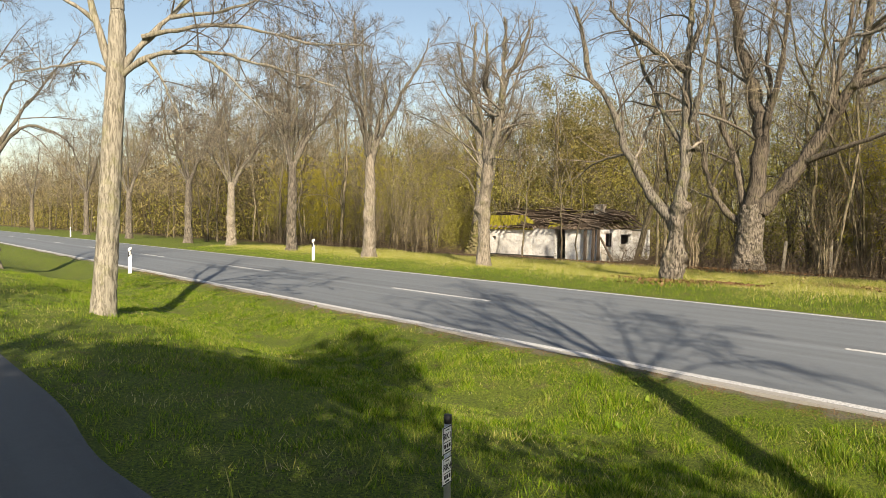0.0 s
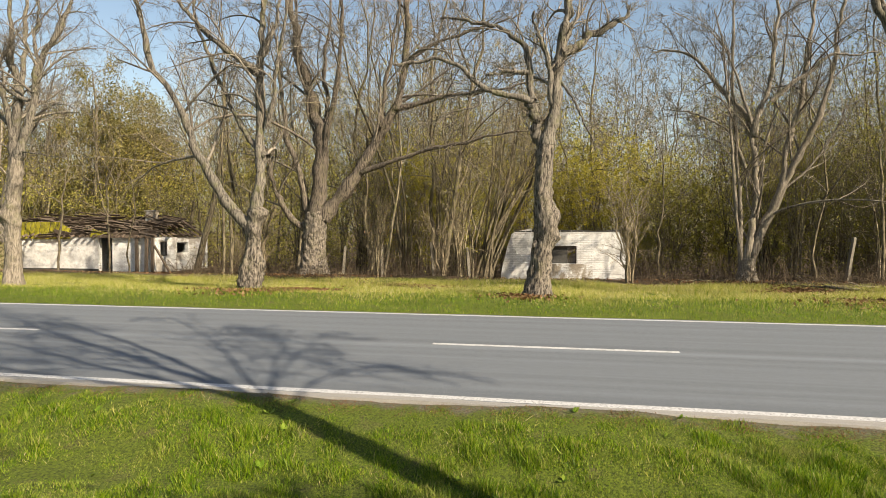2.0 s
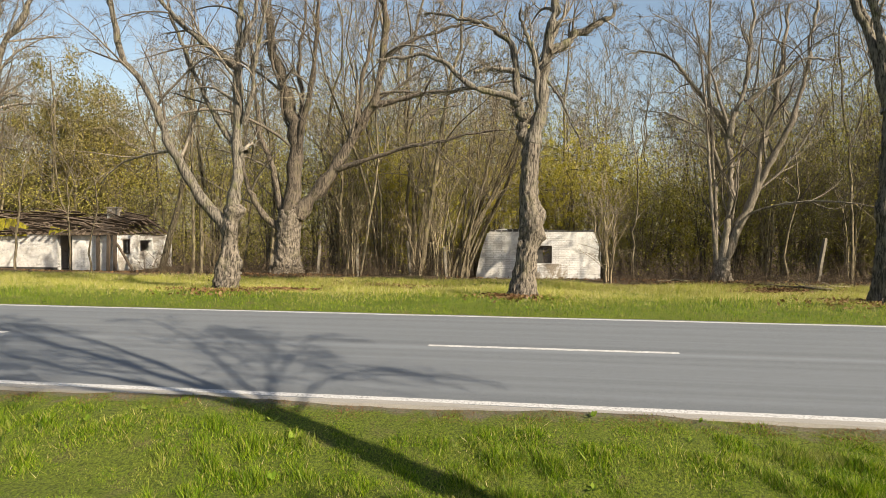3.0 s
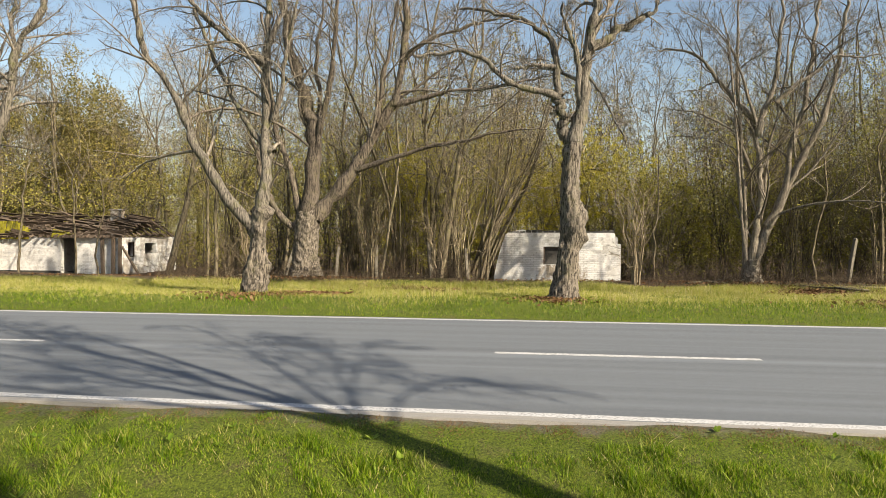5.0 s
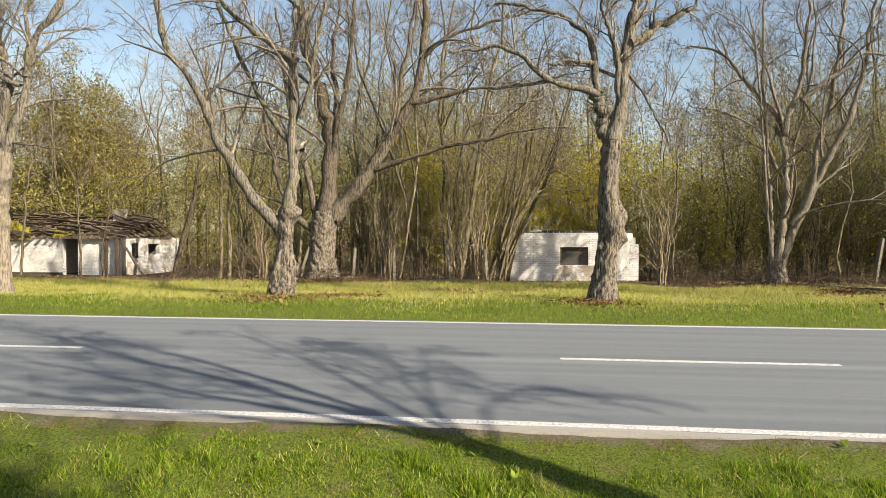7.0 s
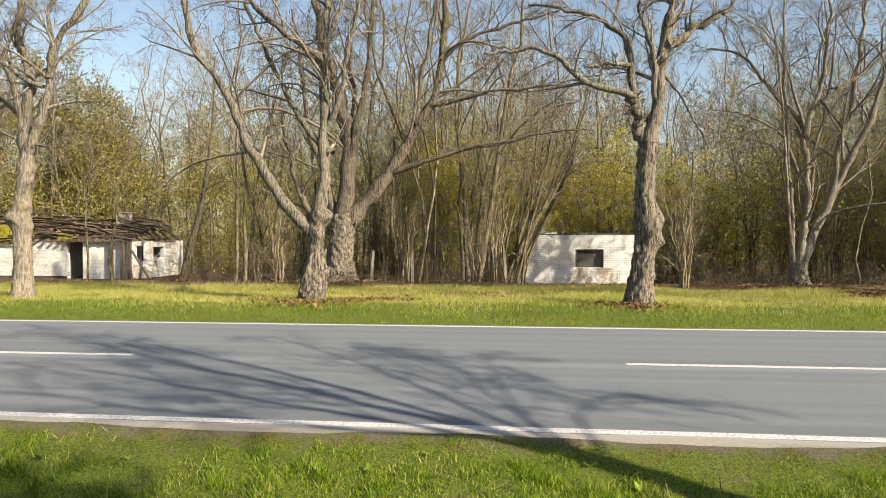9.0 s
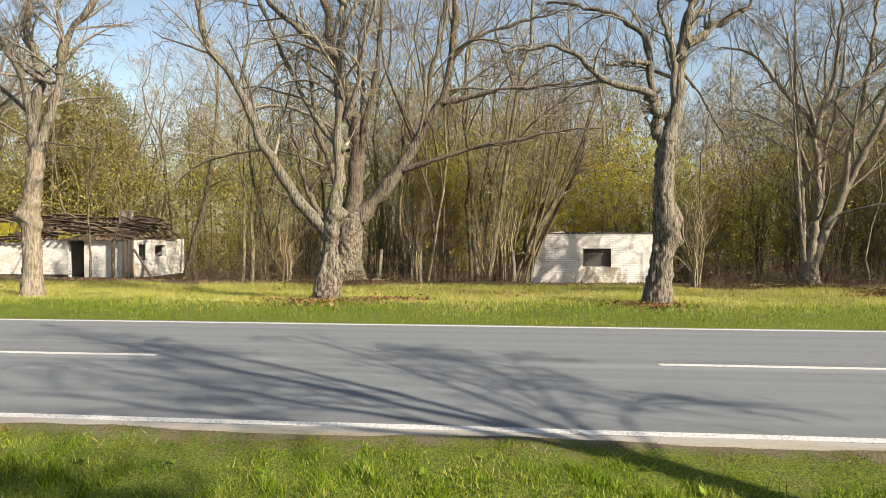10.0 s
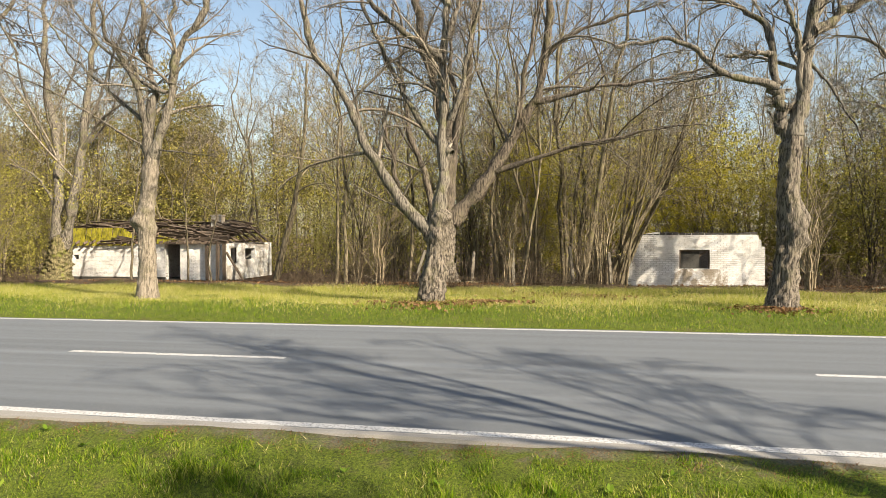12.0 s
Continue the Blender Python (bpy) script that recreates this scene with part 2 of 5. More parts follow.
ROAD_MAT = asphalt("worn_asphalt", (0.088, 0.097, 0.108), (0.151, 0.166, 0.182), [(0.0, g(0.25)), (0.05, g(0.0)), (0.28, g(0.12)), (0.45, g(0.02)), (0.485, g(0.3)), (0.52, g(0.02)), (0.75, g(0.1)), (1.0, g(0.0))])
PATH_MAT = asphalt("path_asphalt", (0.04, 0.042, 0.045), (0.09, 0.092, 0.095))
road_ys = np.array([-3000, -600, -200, -80] + list(np.arange(-40, 60, 1.0)) + [70, 90, 120, 200, 400, 900, 3000])


def strip(name, x0, x1, zf, thick, mat, ys, ragged=0.0, steps=3):
    """A flat strip along the road with real edges."""
    s = Shape()
    t = np.linspace(0, 1, steps)
    w0 = x0 + ragged * np.sin(ys * 2.1 + 0.7 * np.sin(ys * 0.6))
    w1 = x1 + ragged * np.sin(ys * 1.7 + 2 + np.sin(ys * 0.8))
    X = w0[:, None] + (w1 - w0)[:, None] * t[None]
    Y = np.repeat(ys[:, None], steps, 1)
    Z = zf(X)
    top = np.stack([X, Y, Z], -1)
    low0, low1 = top[:, :1] - (0, 0, thick), top[:, -1:] - (0, 0, thick)
    V = np.concatenate([low0, top, low1], 1)
    h, w = V.shape[:2]
    i, j = np.arange(h - 1)[:, None], np.arange(w - 1)[None]
    s.add(V, np.stack([i * w + j, i * w + j + 1, (i + 1) * w + j + 1, (i + 1) * w + j], -1))
    return s.mesh(name, mat, False)


road = tagged(new("road", strip("road", ROAD_NEAR, ROAD_FAR, road_z, 0.06, ROAD_MAT, np.concatenate([road_ys[:4], np.arange(-40, 60, 0.4), road_ys[-7:]]), 0.025, 9)), "worn grey asphalt country road with white markings", "road", kind="structure")
path = tagged(new("pavement", strip("pavement", -0.95, 1.74, lambda x: 0.425 + 0 * x, 0.06, PATH_MAT, np.concatenate([road_ys[:4], np.arange(-40, 60, 0.3), road_ys[-7:]]), 0.04, 5)), "dark asphalt footpath beside the grass verge", "footpath", kind="structure")


def paint_material():
    m, n, l, b = material("road_paint", 0.6)
    v = coords(n, l, world_space=True)
    c = ramp(n, l, noise_tex(n, l, v, 30, 6, 0.75), [(0.38, g(0.22)), (0.52, g(0.55)), (1.0, g(0.68))])
    l.new(c, b.inputs["Base Color"])
    return m


PAINT = paint_material()
fine_ys = np.concatenate([[-600, -200, -80], np.arange(-40, 60, 1.0), [70, 90, 120, 200, 400, 900]])
for name, x, w in (("near", 8.885, 0.14), ("far", 15.47, 0.10)):
    ob = new("trim_edge_line", strip("edge_line", x - w / 2, x + w / 2, lambda q: road_z(q) + 0.005, 0.004, PAINT, fine_ys, 0.006))
    tagged(ob, "solid white painted edge line on the asphalt", "road marking", kind="structure")
GRAVEL = asphalt("gravel_dust", (0.2, 0.19, 0.175), (0.34, 0.325, 0.3))
tagged(new("trim_gravel_edge", strip("gravel_edge", 8.65, 8.805, lambda q: road_z(q) + 0.004, 0.05, GRAVEL, np.concatenate([[-600, -200, -80], np.arange(-40, 60, 0.2), [70, 90, 120, 200, 400, 900]]), 0.03)), "pale strip of gravel dust along the road edge", "road edge", kind="structure")
dash_mesh = strip("dash", -0.06, 0.06, lambda q: q * 0.0238, 0.004, PAINT, np.linspace(0, 4.05, 14), 0.004)
for k in range(-3, 14):
    ob = new("trim_dash", dash_mesh)
    ob.location = (CENTRE, 3.5 + 12.0 * k, road_z(CENTRE) + 0.005)
    tagged(ob, "white painted dash of the centre line", "road marking", "centre line dashes", "structure")


# ---- trees ----
def smooth_line(points, n, rng, wobble=0.0):
    """n points along a smooth line through a few given ones."""
    p = np.asarray(points, float)
    for _ in range(3):
        p = np.vstack([p[:1], np.stack([p[:-1] * 0.75 + p[1:] * 0.25, p[:-1] * 0.25 + p[1:] * 0.75], 1).reshape(-1, 3), p[-1:]])
    d = np.concatenate([[0], np.cumsum(np.linalg.norm(np.diff(p, axis=0), axis=1))])
    s = np.linspace(0, d[-1], n)
    out = np.stack([np.interp(s, d, p[:, k]) for k in range(3)], 1)
    if wobble:
        w = rng.normal(0, wobble, (n, 3))
        w[0] = 0
        out += w * np.linspace(0, 1, n)[:, None] ** 0.5
    return out


def sprout(P, R, rng, m, angle, ratio, n=6, start=0.25, rise=0.1, curl=0.25, thin=0.55, length=None, flat=0.0):
    """m side shoots on each of N lines; returns their lines and radii."""
    N, k, _ = P.shape
    t = start + (0.98 - start) * (np.arange(m)[None] + rng.random((N, m))) / m
    f = t * (k - 1)
    i = np.clip(f.astype(int), 0, k - 2)
    w = (f - i)[..., None]
    rows = np.arange(N)[:, None]
    base = P[rows, i] * (1 - w) + P[rows, i + 1] * w
    tan = unit(P[rows, i + 1] - P[rows, i])
    r0 = (R[rows, i] * (1 - w[..., 0]) + R[rows, i + 1] * w[..., 0]) * thin
    side = unit(np.cross(tan, rng.normal(size=(N, m, 3))))
    a = np.radians(angle) * (0.7 + 0.6 * rng.random((N, m)))[..., None]
    d = unit(tan * np.cos(a) + side * np.sin(a) + np.array([0, 0, rise]))
    if flat:
        d[..., 2] *= 1 - flat
        d = unit(d)
    whole = np.linalg.norm(np.diff(P, axis=1), axis=2).sum(1)[:, None] if length is None else np.full((N, 1), length)
    size = whole * ratio * (1.15 - 0.65 * t) * (0.7 + 0.6 * rng.random((N, m)))
    M = N * m
    d, base, size, r0 = d.reshape(M, 3), base.reshape(M, 3), size.reshape(M), r0.reshape(M)
    pts = [base]
    bend = rng.normal(0, curl, (M, 3)) / n
    for _ in range(n - 1):
        d = unit(d + bend + rng.normal(0, curl * 0.5, (M, 3)) / n + np.array([0, 0, rise * 0.5 / n]))
        pts.append(pts[-1] + d * (size / (n - 1))[:, None])
    return np.stack(pts, 1), r0[:, None] * np.linspace(1, 0.25, n)[None]


def knobbly_trunk(s, line, radii, rng, sides=20, bumps=(), rough=0.05, flare=0.35, lumps=0):
    """A thick trunk with flared roots, furrows and burls. bumps: (height, angle, width, depth)."""
    P, R = np.asarray(line), np.asarray(radii)
    n = len(P)
    a = np.arange(sides) * 2 * np.pi / sides
    z = P[:, 2] - P[0, 2]
    off = np.ones((n, sides))
    ph = rng.random(6) * 6.28
    off += rough * (np.sin(3 * a[None] + ph[0] + z[:, None] * 1.1) + 0.7 * np.sin(5 * a[None] + ph[1] - z[:, None] * 1.7) + 0.6 * np.sin(8 * a[None] + ph[2] + z[:, None] * 0.8))
    off += rough * 1.1 * np.abs(np.sin(0.5 * sides * 0.42 * a[None] + 1.2 * np.sin(z[:, None] * 2.3 + ph[4]) + 0.8 * np.sin(z[:, None] * 5.1))) - rough * 0.6
    off += rng.normal(0, rough * 0.3, (n, sides))
    for _ in range(34):
        off += rough * 0.3 * np.sin(rng.integers(3, 15) * a[None] + (4 + 26 * rng.random()) * z[:, None] * rng.choice([-1, 1]) + 6.28 * rng.random())
    for _ in range(int(lumps)):
        h, ang, width, depth = rng.random() * z[-1], rng.random() * 6.28, 0.06 + 0.12 * rng.random(), 0.07 + 0.16 * rng.random()
        da = np.angle(np.exp(1j * (a - ang)))
        off += depth * np.exp(-((z[:, None] - h) / width) ** 2 - (da[None] / (0.18 + 0.3 * rng.random())) ** 2)
    off += flare * np.exp(-z / 0.28)[:, None] * (1 + 0.45 * np.sin(4 * a[None] + ph[3]))
    for h, ang, width, depth in bumps:
        da = np.angle(np.exp(1j * (a - ang)))
        off += depth * np.exp(-((z[:, None] - h) / width) ** 2 - (da[None] / 0.8) ** 2)
    ring = np.stack([np.cos(a), np.sin(a), 0 * a], -1)
    V = P[:, None] + ring[None] * (R[:, None] * off)[..., None]
    i, j = np.arange(n - 1)[:, None], np.arange(sides)[None]
    s.add(V, np.stack([i * sides + j, i * sides + (j + 1) % sides, (i + 1) * sides + (j + 1) % sides, (i + 1) * sides + j], -1))


def leaves(P, rng, count, size, spread, slim=0.55):
    """Small leaf quads near the ends of lines."""
    N, n, _ = P.shape
    rows = rng.integers(0, N, count)
    at = rng.integers(max(1, n // 2), n, count)
    c = P[rows, at] + rng.normal(0, spread, (count, 3))
    u = unit(rng.normal(size=(count, 3)))
    v = unit(np.cross(u, rng.normal(size=(count, 3))))
    k = (size * (0.6 + 0.8 * rng.random(count)))[:, None]
    s = Shape()
    s.slivers(np.stack([c - u * k, c + u * k * 0.4 + v * k * slim * 1.3, c + u * k * 0.6 - v * k * slim * 1.3], 1))
    return s


def big_tree(label, at, trunk, trunk_r, limbs, seed, bumps=(), bark_mat=None, limb_mat=None, dense=1.0, category="tree", twig_len=1.0, sides=20, flare=0.35, group="roadside avenue trees", drop=0.0, lumps=16, rough=0.05):
    """A roadside tree. trunk: points (u, depth, z); limbs: (radius, end radius, points). u runs along -y, depth along +x."""
    rng = np.random.default_rng(seed)

    def local(pts):
        return [(d, -u, z) for u, d, z in pts]

    root = thing("tree", label, category, at, group)
    rings = 110
    line = smooth_line(local(trunk), rings, rng)
    line[0, 2] -= 0.12
    rad = np.interp(np.linspace(0, 1, rings), np.linspace(0, 1, len(trunk_r)), trunk_r)
    end = np.clip((np.linspace(0, 1, rings) - 0.9) / 0.1, 0, 1)
    rad = rad * np.sqrt(1.0001 - (0.97 * end) ** 2)
    s = Shape()
    knobbly_trunk(s, line, rad, rng, sides * 2, bumps, rough, flare, lumps)
    piece("trunk", s.mesh("trunk", bark_mat or BARK_LIME), root)
    lines, rads = [line[rings // 2::4]], [rad[rings // 2::4]]
    for r0, r1, pts in limbs:
        L = smooth_line(local(pts), 12, rng, 0.07 * min(1.0, 8 * r0))
        q = np.linspace(r0, r1, 12) * 0.76 * (1 + 0.22 * np.exp(-np.linspace(0, 1, 12) * 9))
        s = Shape()
        fine = smooth_line(L, 26, rng, 0.2 * r0)
        V = s.tubes(fine[None], (np.interp(np.linspace(0, 1, 26), np.linspace(0, 1, 12), q) * (1 + 0.14 * rng.normal(size=26)))[None], 10)
        piece("limb", s.mesh("limb", limb_mat or BARK_LIMB), root)
        lines.append(L), rads.append(q)
    P, R = np.stack([smooth_line(x, 12, rng) for x in lines]), np.stack([np.interp(np.linspace(0, 1, 12), np.linspace(0, 1, len(q)), q) for q in rads])
    s = Shape()
    b1, r1 = sprout(P[1:], R[1:], rng, max(2, int(9 * dense)), 48, 0.42, 8, 0.22, 0.18, 0.9, 0.42)
    r1 = np.clip(r1, 0.008, 0.055)
    b2, r2 = sprout(b1, r1, rng, max(2, int(7 * dense)), 45, 0.48 * twig_len, 6, 0.2, 0.08 - drop, 0.8, 0.6)
    r2 = np.clip(r2, 0.005, 0.02)
    b3, r3 = sprout(b2, r2, rng, max(2, int(9 * dense)), 42, 0.5 * twig_len, 3, 0.15, 0.05 - drop, 0.6, 0.7)
    b4, r4 = sprout(b3, r3, rng, 3, 42, 0.55, 2, 0.2, 0.05 - drop, 0.6, 0.7)
    s.tubes(b1, r1, 5), s.tubes(b2, r2, 4)
    s.slips(b3[:, :2], 0.005), s.slips(b3[:, 1:], 0.004), s.slips(b4, 0.0035)
    piece("crown", s.mesh("crown", TWIG), root, "bare twigs with a few first buds")
    return root


def place(x, y, turn=0.0, sink=0.0):
    return pose(x, y, zg(x, y) - sink, 0, 0, turn)


def arm(r0, r1, *points):
    """A limb: its thickness at the two ends and a few points that it grows through."""
    return r0, r1, points


# the avenue beyond the road
big_tree("gnarled lime tree with a forked knobbly trunk, leafless", place(19.0, 14.6), [(0, 0, 0), (0.08, 0, 0.8), (0.14, 0, 1.58), (0.24, 0, 2.5)], [0.29, 0.26, 0.19, 0.185, 0.25], [
    arm(0.19, 0.07, (-0.04, 0.0, 1.91), (-0.39, 0.0, 2.22), (-0.92, 0.0, 2.85), (-1.61, 0.0, 3.99), (-2.00, 0.1, 4.75), (-2.63, 0.1, 5.91), (-3.26, 0.1, 7.08), (-3.58, 0.1, 7.86), (-3.90, 0.1, 9.10)),
    arm(0.22, 0.1, (0.17, 0.0, 2.10), (0.32, 0.0, 2.76), (0.40, 0.0, 3.48), (0.38, 0.0, 4.21), (0.36, 0.0, 4.94), (0.41, 0.0, 6.24), (0.51, 0.0, 7.39), (0.56, 0.0, 9.11)),
    arm(0.13, 0.05, (0.48, 0.0, 6.24), (0.07, -0.1, 6.56), (-0.42, -0.2, 6.89), (-0.82, -0.2, 7.30), (-1.40, -0.3, 7.72), (-1.88, -0.4, 8.29), (-2.54, -0.5, 9.45)),
    arm(0.12, 0.04, (0.57, 0.0, 3.87), (0.14, 0.1, 4.18), (-0.36, 0.2, 4.90), (-0.86, 0.3, 5.77), (-1.18, 0.3, 6.31), (-1.69, 0.4, 7.37), (-2.01, 0.5, 8.43), (-2.24, 0.6, 9.85)),
    arm(0.1, 0.04, (0.58, 0.0, 4.77), (0.86, -0.2, 5.29), (1.10, -0.4, 6.20), (1.37, -0.6, 7.23), (1.56, -0.8, 8.39)),
    arm(0.09, 0.03, (0.49, 0.0, 6.81), (0.66, 0.2, 7.49), (0.85, 0.3, 8.18), (0.87, 0.5, 9.72))], 11,
    [(0.9, 4.6, 0.25, 0.35), (1.95, 1.8, 0.2, 0.7), (2.35, 4.5, 0.2, 0.6), (0.45, 4.0, 0.2, 0.3), (1.85, 3.6, 0.15, 0.4), (0.8, 2.4, 0.3, 0.3)], lumps=60)
big_tree("tall lime tree with a burl halfway up its trunk, leafless", place(18.75, 6.2), [(0, 0, 0), (0.08, 0, 0.9), (0.18, 0, 1.6), (0.15, 0, 2.6), (0.16, 0, 3.5), (0.3, 0, 4.3)], [0.33, 0.26, 0.25, 0.235, 0.22, 0.2], [
    arm(0.23, 0.13, (0.24, 0.0, 4.01), (0.42, 0.0, 4.97), (0.54, 0.0, 5.80), (0.63, 0.0, 6.57), (0.72, 0.0, 7.58), (0.78, 0.0, 8.84)),
    arm(0.2, 0.12, (0.17, 0.0, 3.89), (-0.01, -0.0, 4.25), (-0.12, -0.1, 4.66), (-0.13, -0.1, 5.17)),
    arm(0.11, 0.05, (-0.13, -0.1, 5.11), (-0.46, -0.2, 5.27), (-0.96, -0.2, 5.33), (-1.43, -0.3, 5.29), (-1.54, -0.3, 5.58), (-1.75, -0.4, 5.90), (-2.17, -0.5, 6.23), (-2.98, -0.5, 6.37), (-3.75, -0.6, 6.10)),
    arm(0.13, 0.04, (-0.13, -0.1, 5.15), (-0.23, -0.0, 5.71), (-0.17, 0.0, 6.25), (-0.39, 0.1, 6.74), (-0.69, 0.2, 7.00), (-1.17, 0.3, 7.25), (-1.86, 0.3, 7.43), (-2.76, 0.4, 7.61)),
    arm(0.07, 0.04, (-0.23, -0.1, 5.88), (-0.71, -0.2, 5.93), (-1.34, -0.3, 5.79)),
    arm(0.16, 0.05, (0.63, 0.0, 6.37), (0.99, 0.1, 6.50), (1.38, 0.2, 6.82), (1.84, 0.4, 7.09), (2.35, 0.5, 7.50)),
    arm(0.12, 0.04, (0.45, 0.0, 4.91), (0.31, -0.1, 5.18), (0.33, -0.2, 5.78), (0.24, -0.2, 6.27), (0.11, -0.3, 6.63), (-0.05, -0.4, 7.37)),
    arm(0.04, 0.015, (-1.47, -0.5, 5.25), (-1.42, -0.6, 4.91), (-1.89, -0.7, 4.89), (-2.51, -0.7, 4.68), (-2.89, -0.8, 4.40)),
    arm(0.05, 0.02, (0.56, 0.0, 5.67), (0.95, -0.2, 5.10), (1.23, -0.4, 4.42), (1.49, -0.6, 3.76))], 12,
    [(2.25, 4.7, 0.2, 0.75), (1.7, 4.7, 0.2, 0.65), (2.0, 3.9, 0.25, 0.5), (3.9, 1.6, 0.12, 0.3), (2.45, 5.3, 0.16, 0.35)], lumps=12, rough=0.04)
big_tree("pale lime tree with a swollen knot on its trunk, leafless", place(19.3, 23.1), [(0, 0, 0), (0.05, 0, 1.3), (-0.02, 0, 2.3), (0.1, 0, 3.1), (0.25, 0, 4.3)], [0.29, 0.24, 0.225, 0.225, 0.21, 0.2], [
    arm(0.19, 0.07, (0.21, 0.0, 3.99), (0.09, 0.0, 4.65), (0.26, 0.1, 5.38), (0.26, 0.1, 6.20), (0.06, 0.1, 6.87), (-0.05, 0.2, 7.87), (-0.16, 0.2, 9.35)),
    arm(0.2, 0.06, (0.25, 0.0, 4.07), (0.53, -0.0, 4.79), (0.80, -0.0, 5.67), (0.97, -0.0, 6.30), (1.21, -0.1, 7.08), (1.70, -0.1, 7.55), (2.19, -0.1, 8.19), (2.53, -0.1, 9.18)),
    arm(0.14, 0.04, (0.15, 0.0, 4.40), (-0.03, -0.1, 5.69), (-0.17, -0.2, 6.49), (-0.71, -0.2, 7.07), (-1.09, -0.3, 7.79), (-1.27, -0.4, 9.06)),
    arm(0.09, 0.03, (0.82, -0.1, 5.89), (-0.11, 0.0, 6.29), (-0.86, 0.2, 6.86), (-2.20, 0.3, 8.07), (-2.89, 0.5, 9.18)),
    arm(0.045, 0.02, (0.25, 0.0, 4.32), (0.06, -0.2, 4.41), (-0.66, -0.5, 4.90), (-2.09, -0.7, 5.83), (-2.98, -1.0, 6.28), (-4.06, -1.2, 6.65)),
    arm(0.04, 0.015, (0.25, 0.0, 4.37), (0.93, -0.2, 4.22), (1.85, -0.4, 4.11), (2.57, -0.6, 4.02)),
    arm(0.1, 0.04, (0.90, 0.0, 6.15), (0.94, 0.1, 7.15), (0.69, 0.3, 8.01), (0.80, 0.4, 9.35)),
    arm(0.08, 0.03, (0.01, 0.0, 5.14), (-0.68, 0.2, 5.61), (-1.65, 0.3, 6.36), (-2.76, 0.5, 7.14), (-3.68, 0.7, 8.45))], 13,
    [(2.35, 1.6, 0.22, 1.1), (2.4, 3.0, 0.2, 0.7), (2.15, 4.6, 0.2, 0.5), (2.7, 3.8, 0.14, 0.5), (3.3, 4.0, 0.12, 0.25)], BARK_PALE, lumps=6, rough=0.03)
rng_row = np.random.default_rng(5)
for k, (x, y, burl) in enumerate([(18.66, 30.3, 2.2), (18.85, 38.4, 2.4), (18.7, 46.5, 2.0), (18.8, 54.6, 2.6), (18.7, 69.5, 2.2), (18.8, 86, 2.4), (18.7, 118, 2.4), (18.62, -2.5, 2.35), (18.7, -10.3, 2.2)]):
    h = 4.0 + rng_row.random() * 1.2
    arms = []
    for q in range(6):
        a = q * 1.05 + rng_row.random()
        r = 0.8 + 1.6 * rng_row.random()
        arms.append((0.17 - 0.012 * q, 0.04, [(0.05 * math.cos(a), 0.05 * math.sin(a), h - 0.6 + 0.1 * q), (0.35 * r * math.cos(a), 0.35 * r * math.sin(a), h + 1.0), (1.0 * r * math.cos(a), 1.0 * r * math.sin(a), h + 2.8), (r * (1.5 + 0.5 * math.sin(3 * a)) * math.cos(a), r * (1.5 + 0.5 * math.sin(3 * a)) * math.sin(a), h + 5.5 + 1.5 * math.cos(2 * a))]))
    big_tree("lime tree with a knobbly trunk in the roadside row, leafless", place(x, y), [(0, 0, 0), (0.05, 0, burl), (0.1, 0, h)], [0.31, 0.24, 0.24, 0.18], arms, 20 + k, [(burl, 1.5, 0.3, 0.45), (burl - 0.3, 4.2, 0.25, 0.4), (burl, 3.0, 0.25, 0.3)], BARK_PALE if k % 2 == 0 and 0 < y < 50 else BARK_LIME, dense=1.3 if 0 < y < 60 else 0.9, twig_len=1.15)
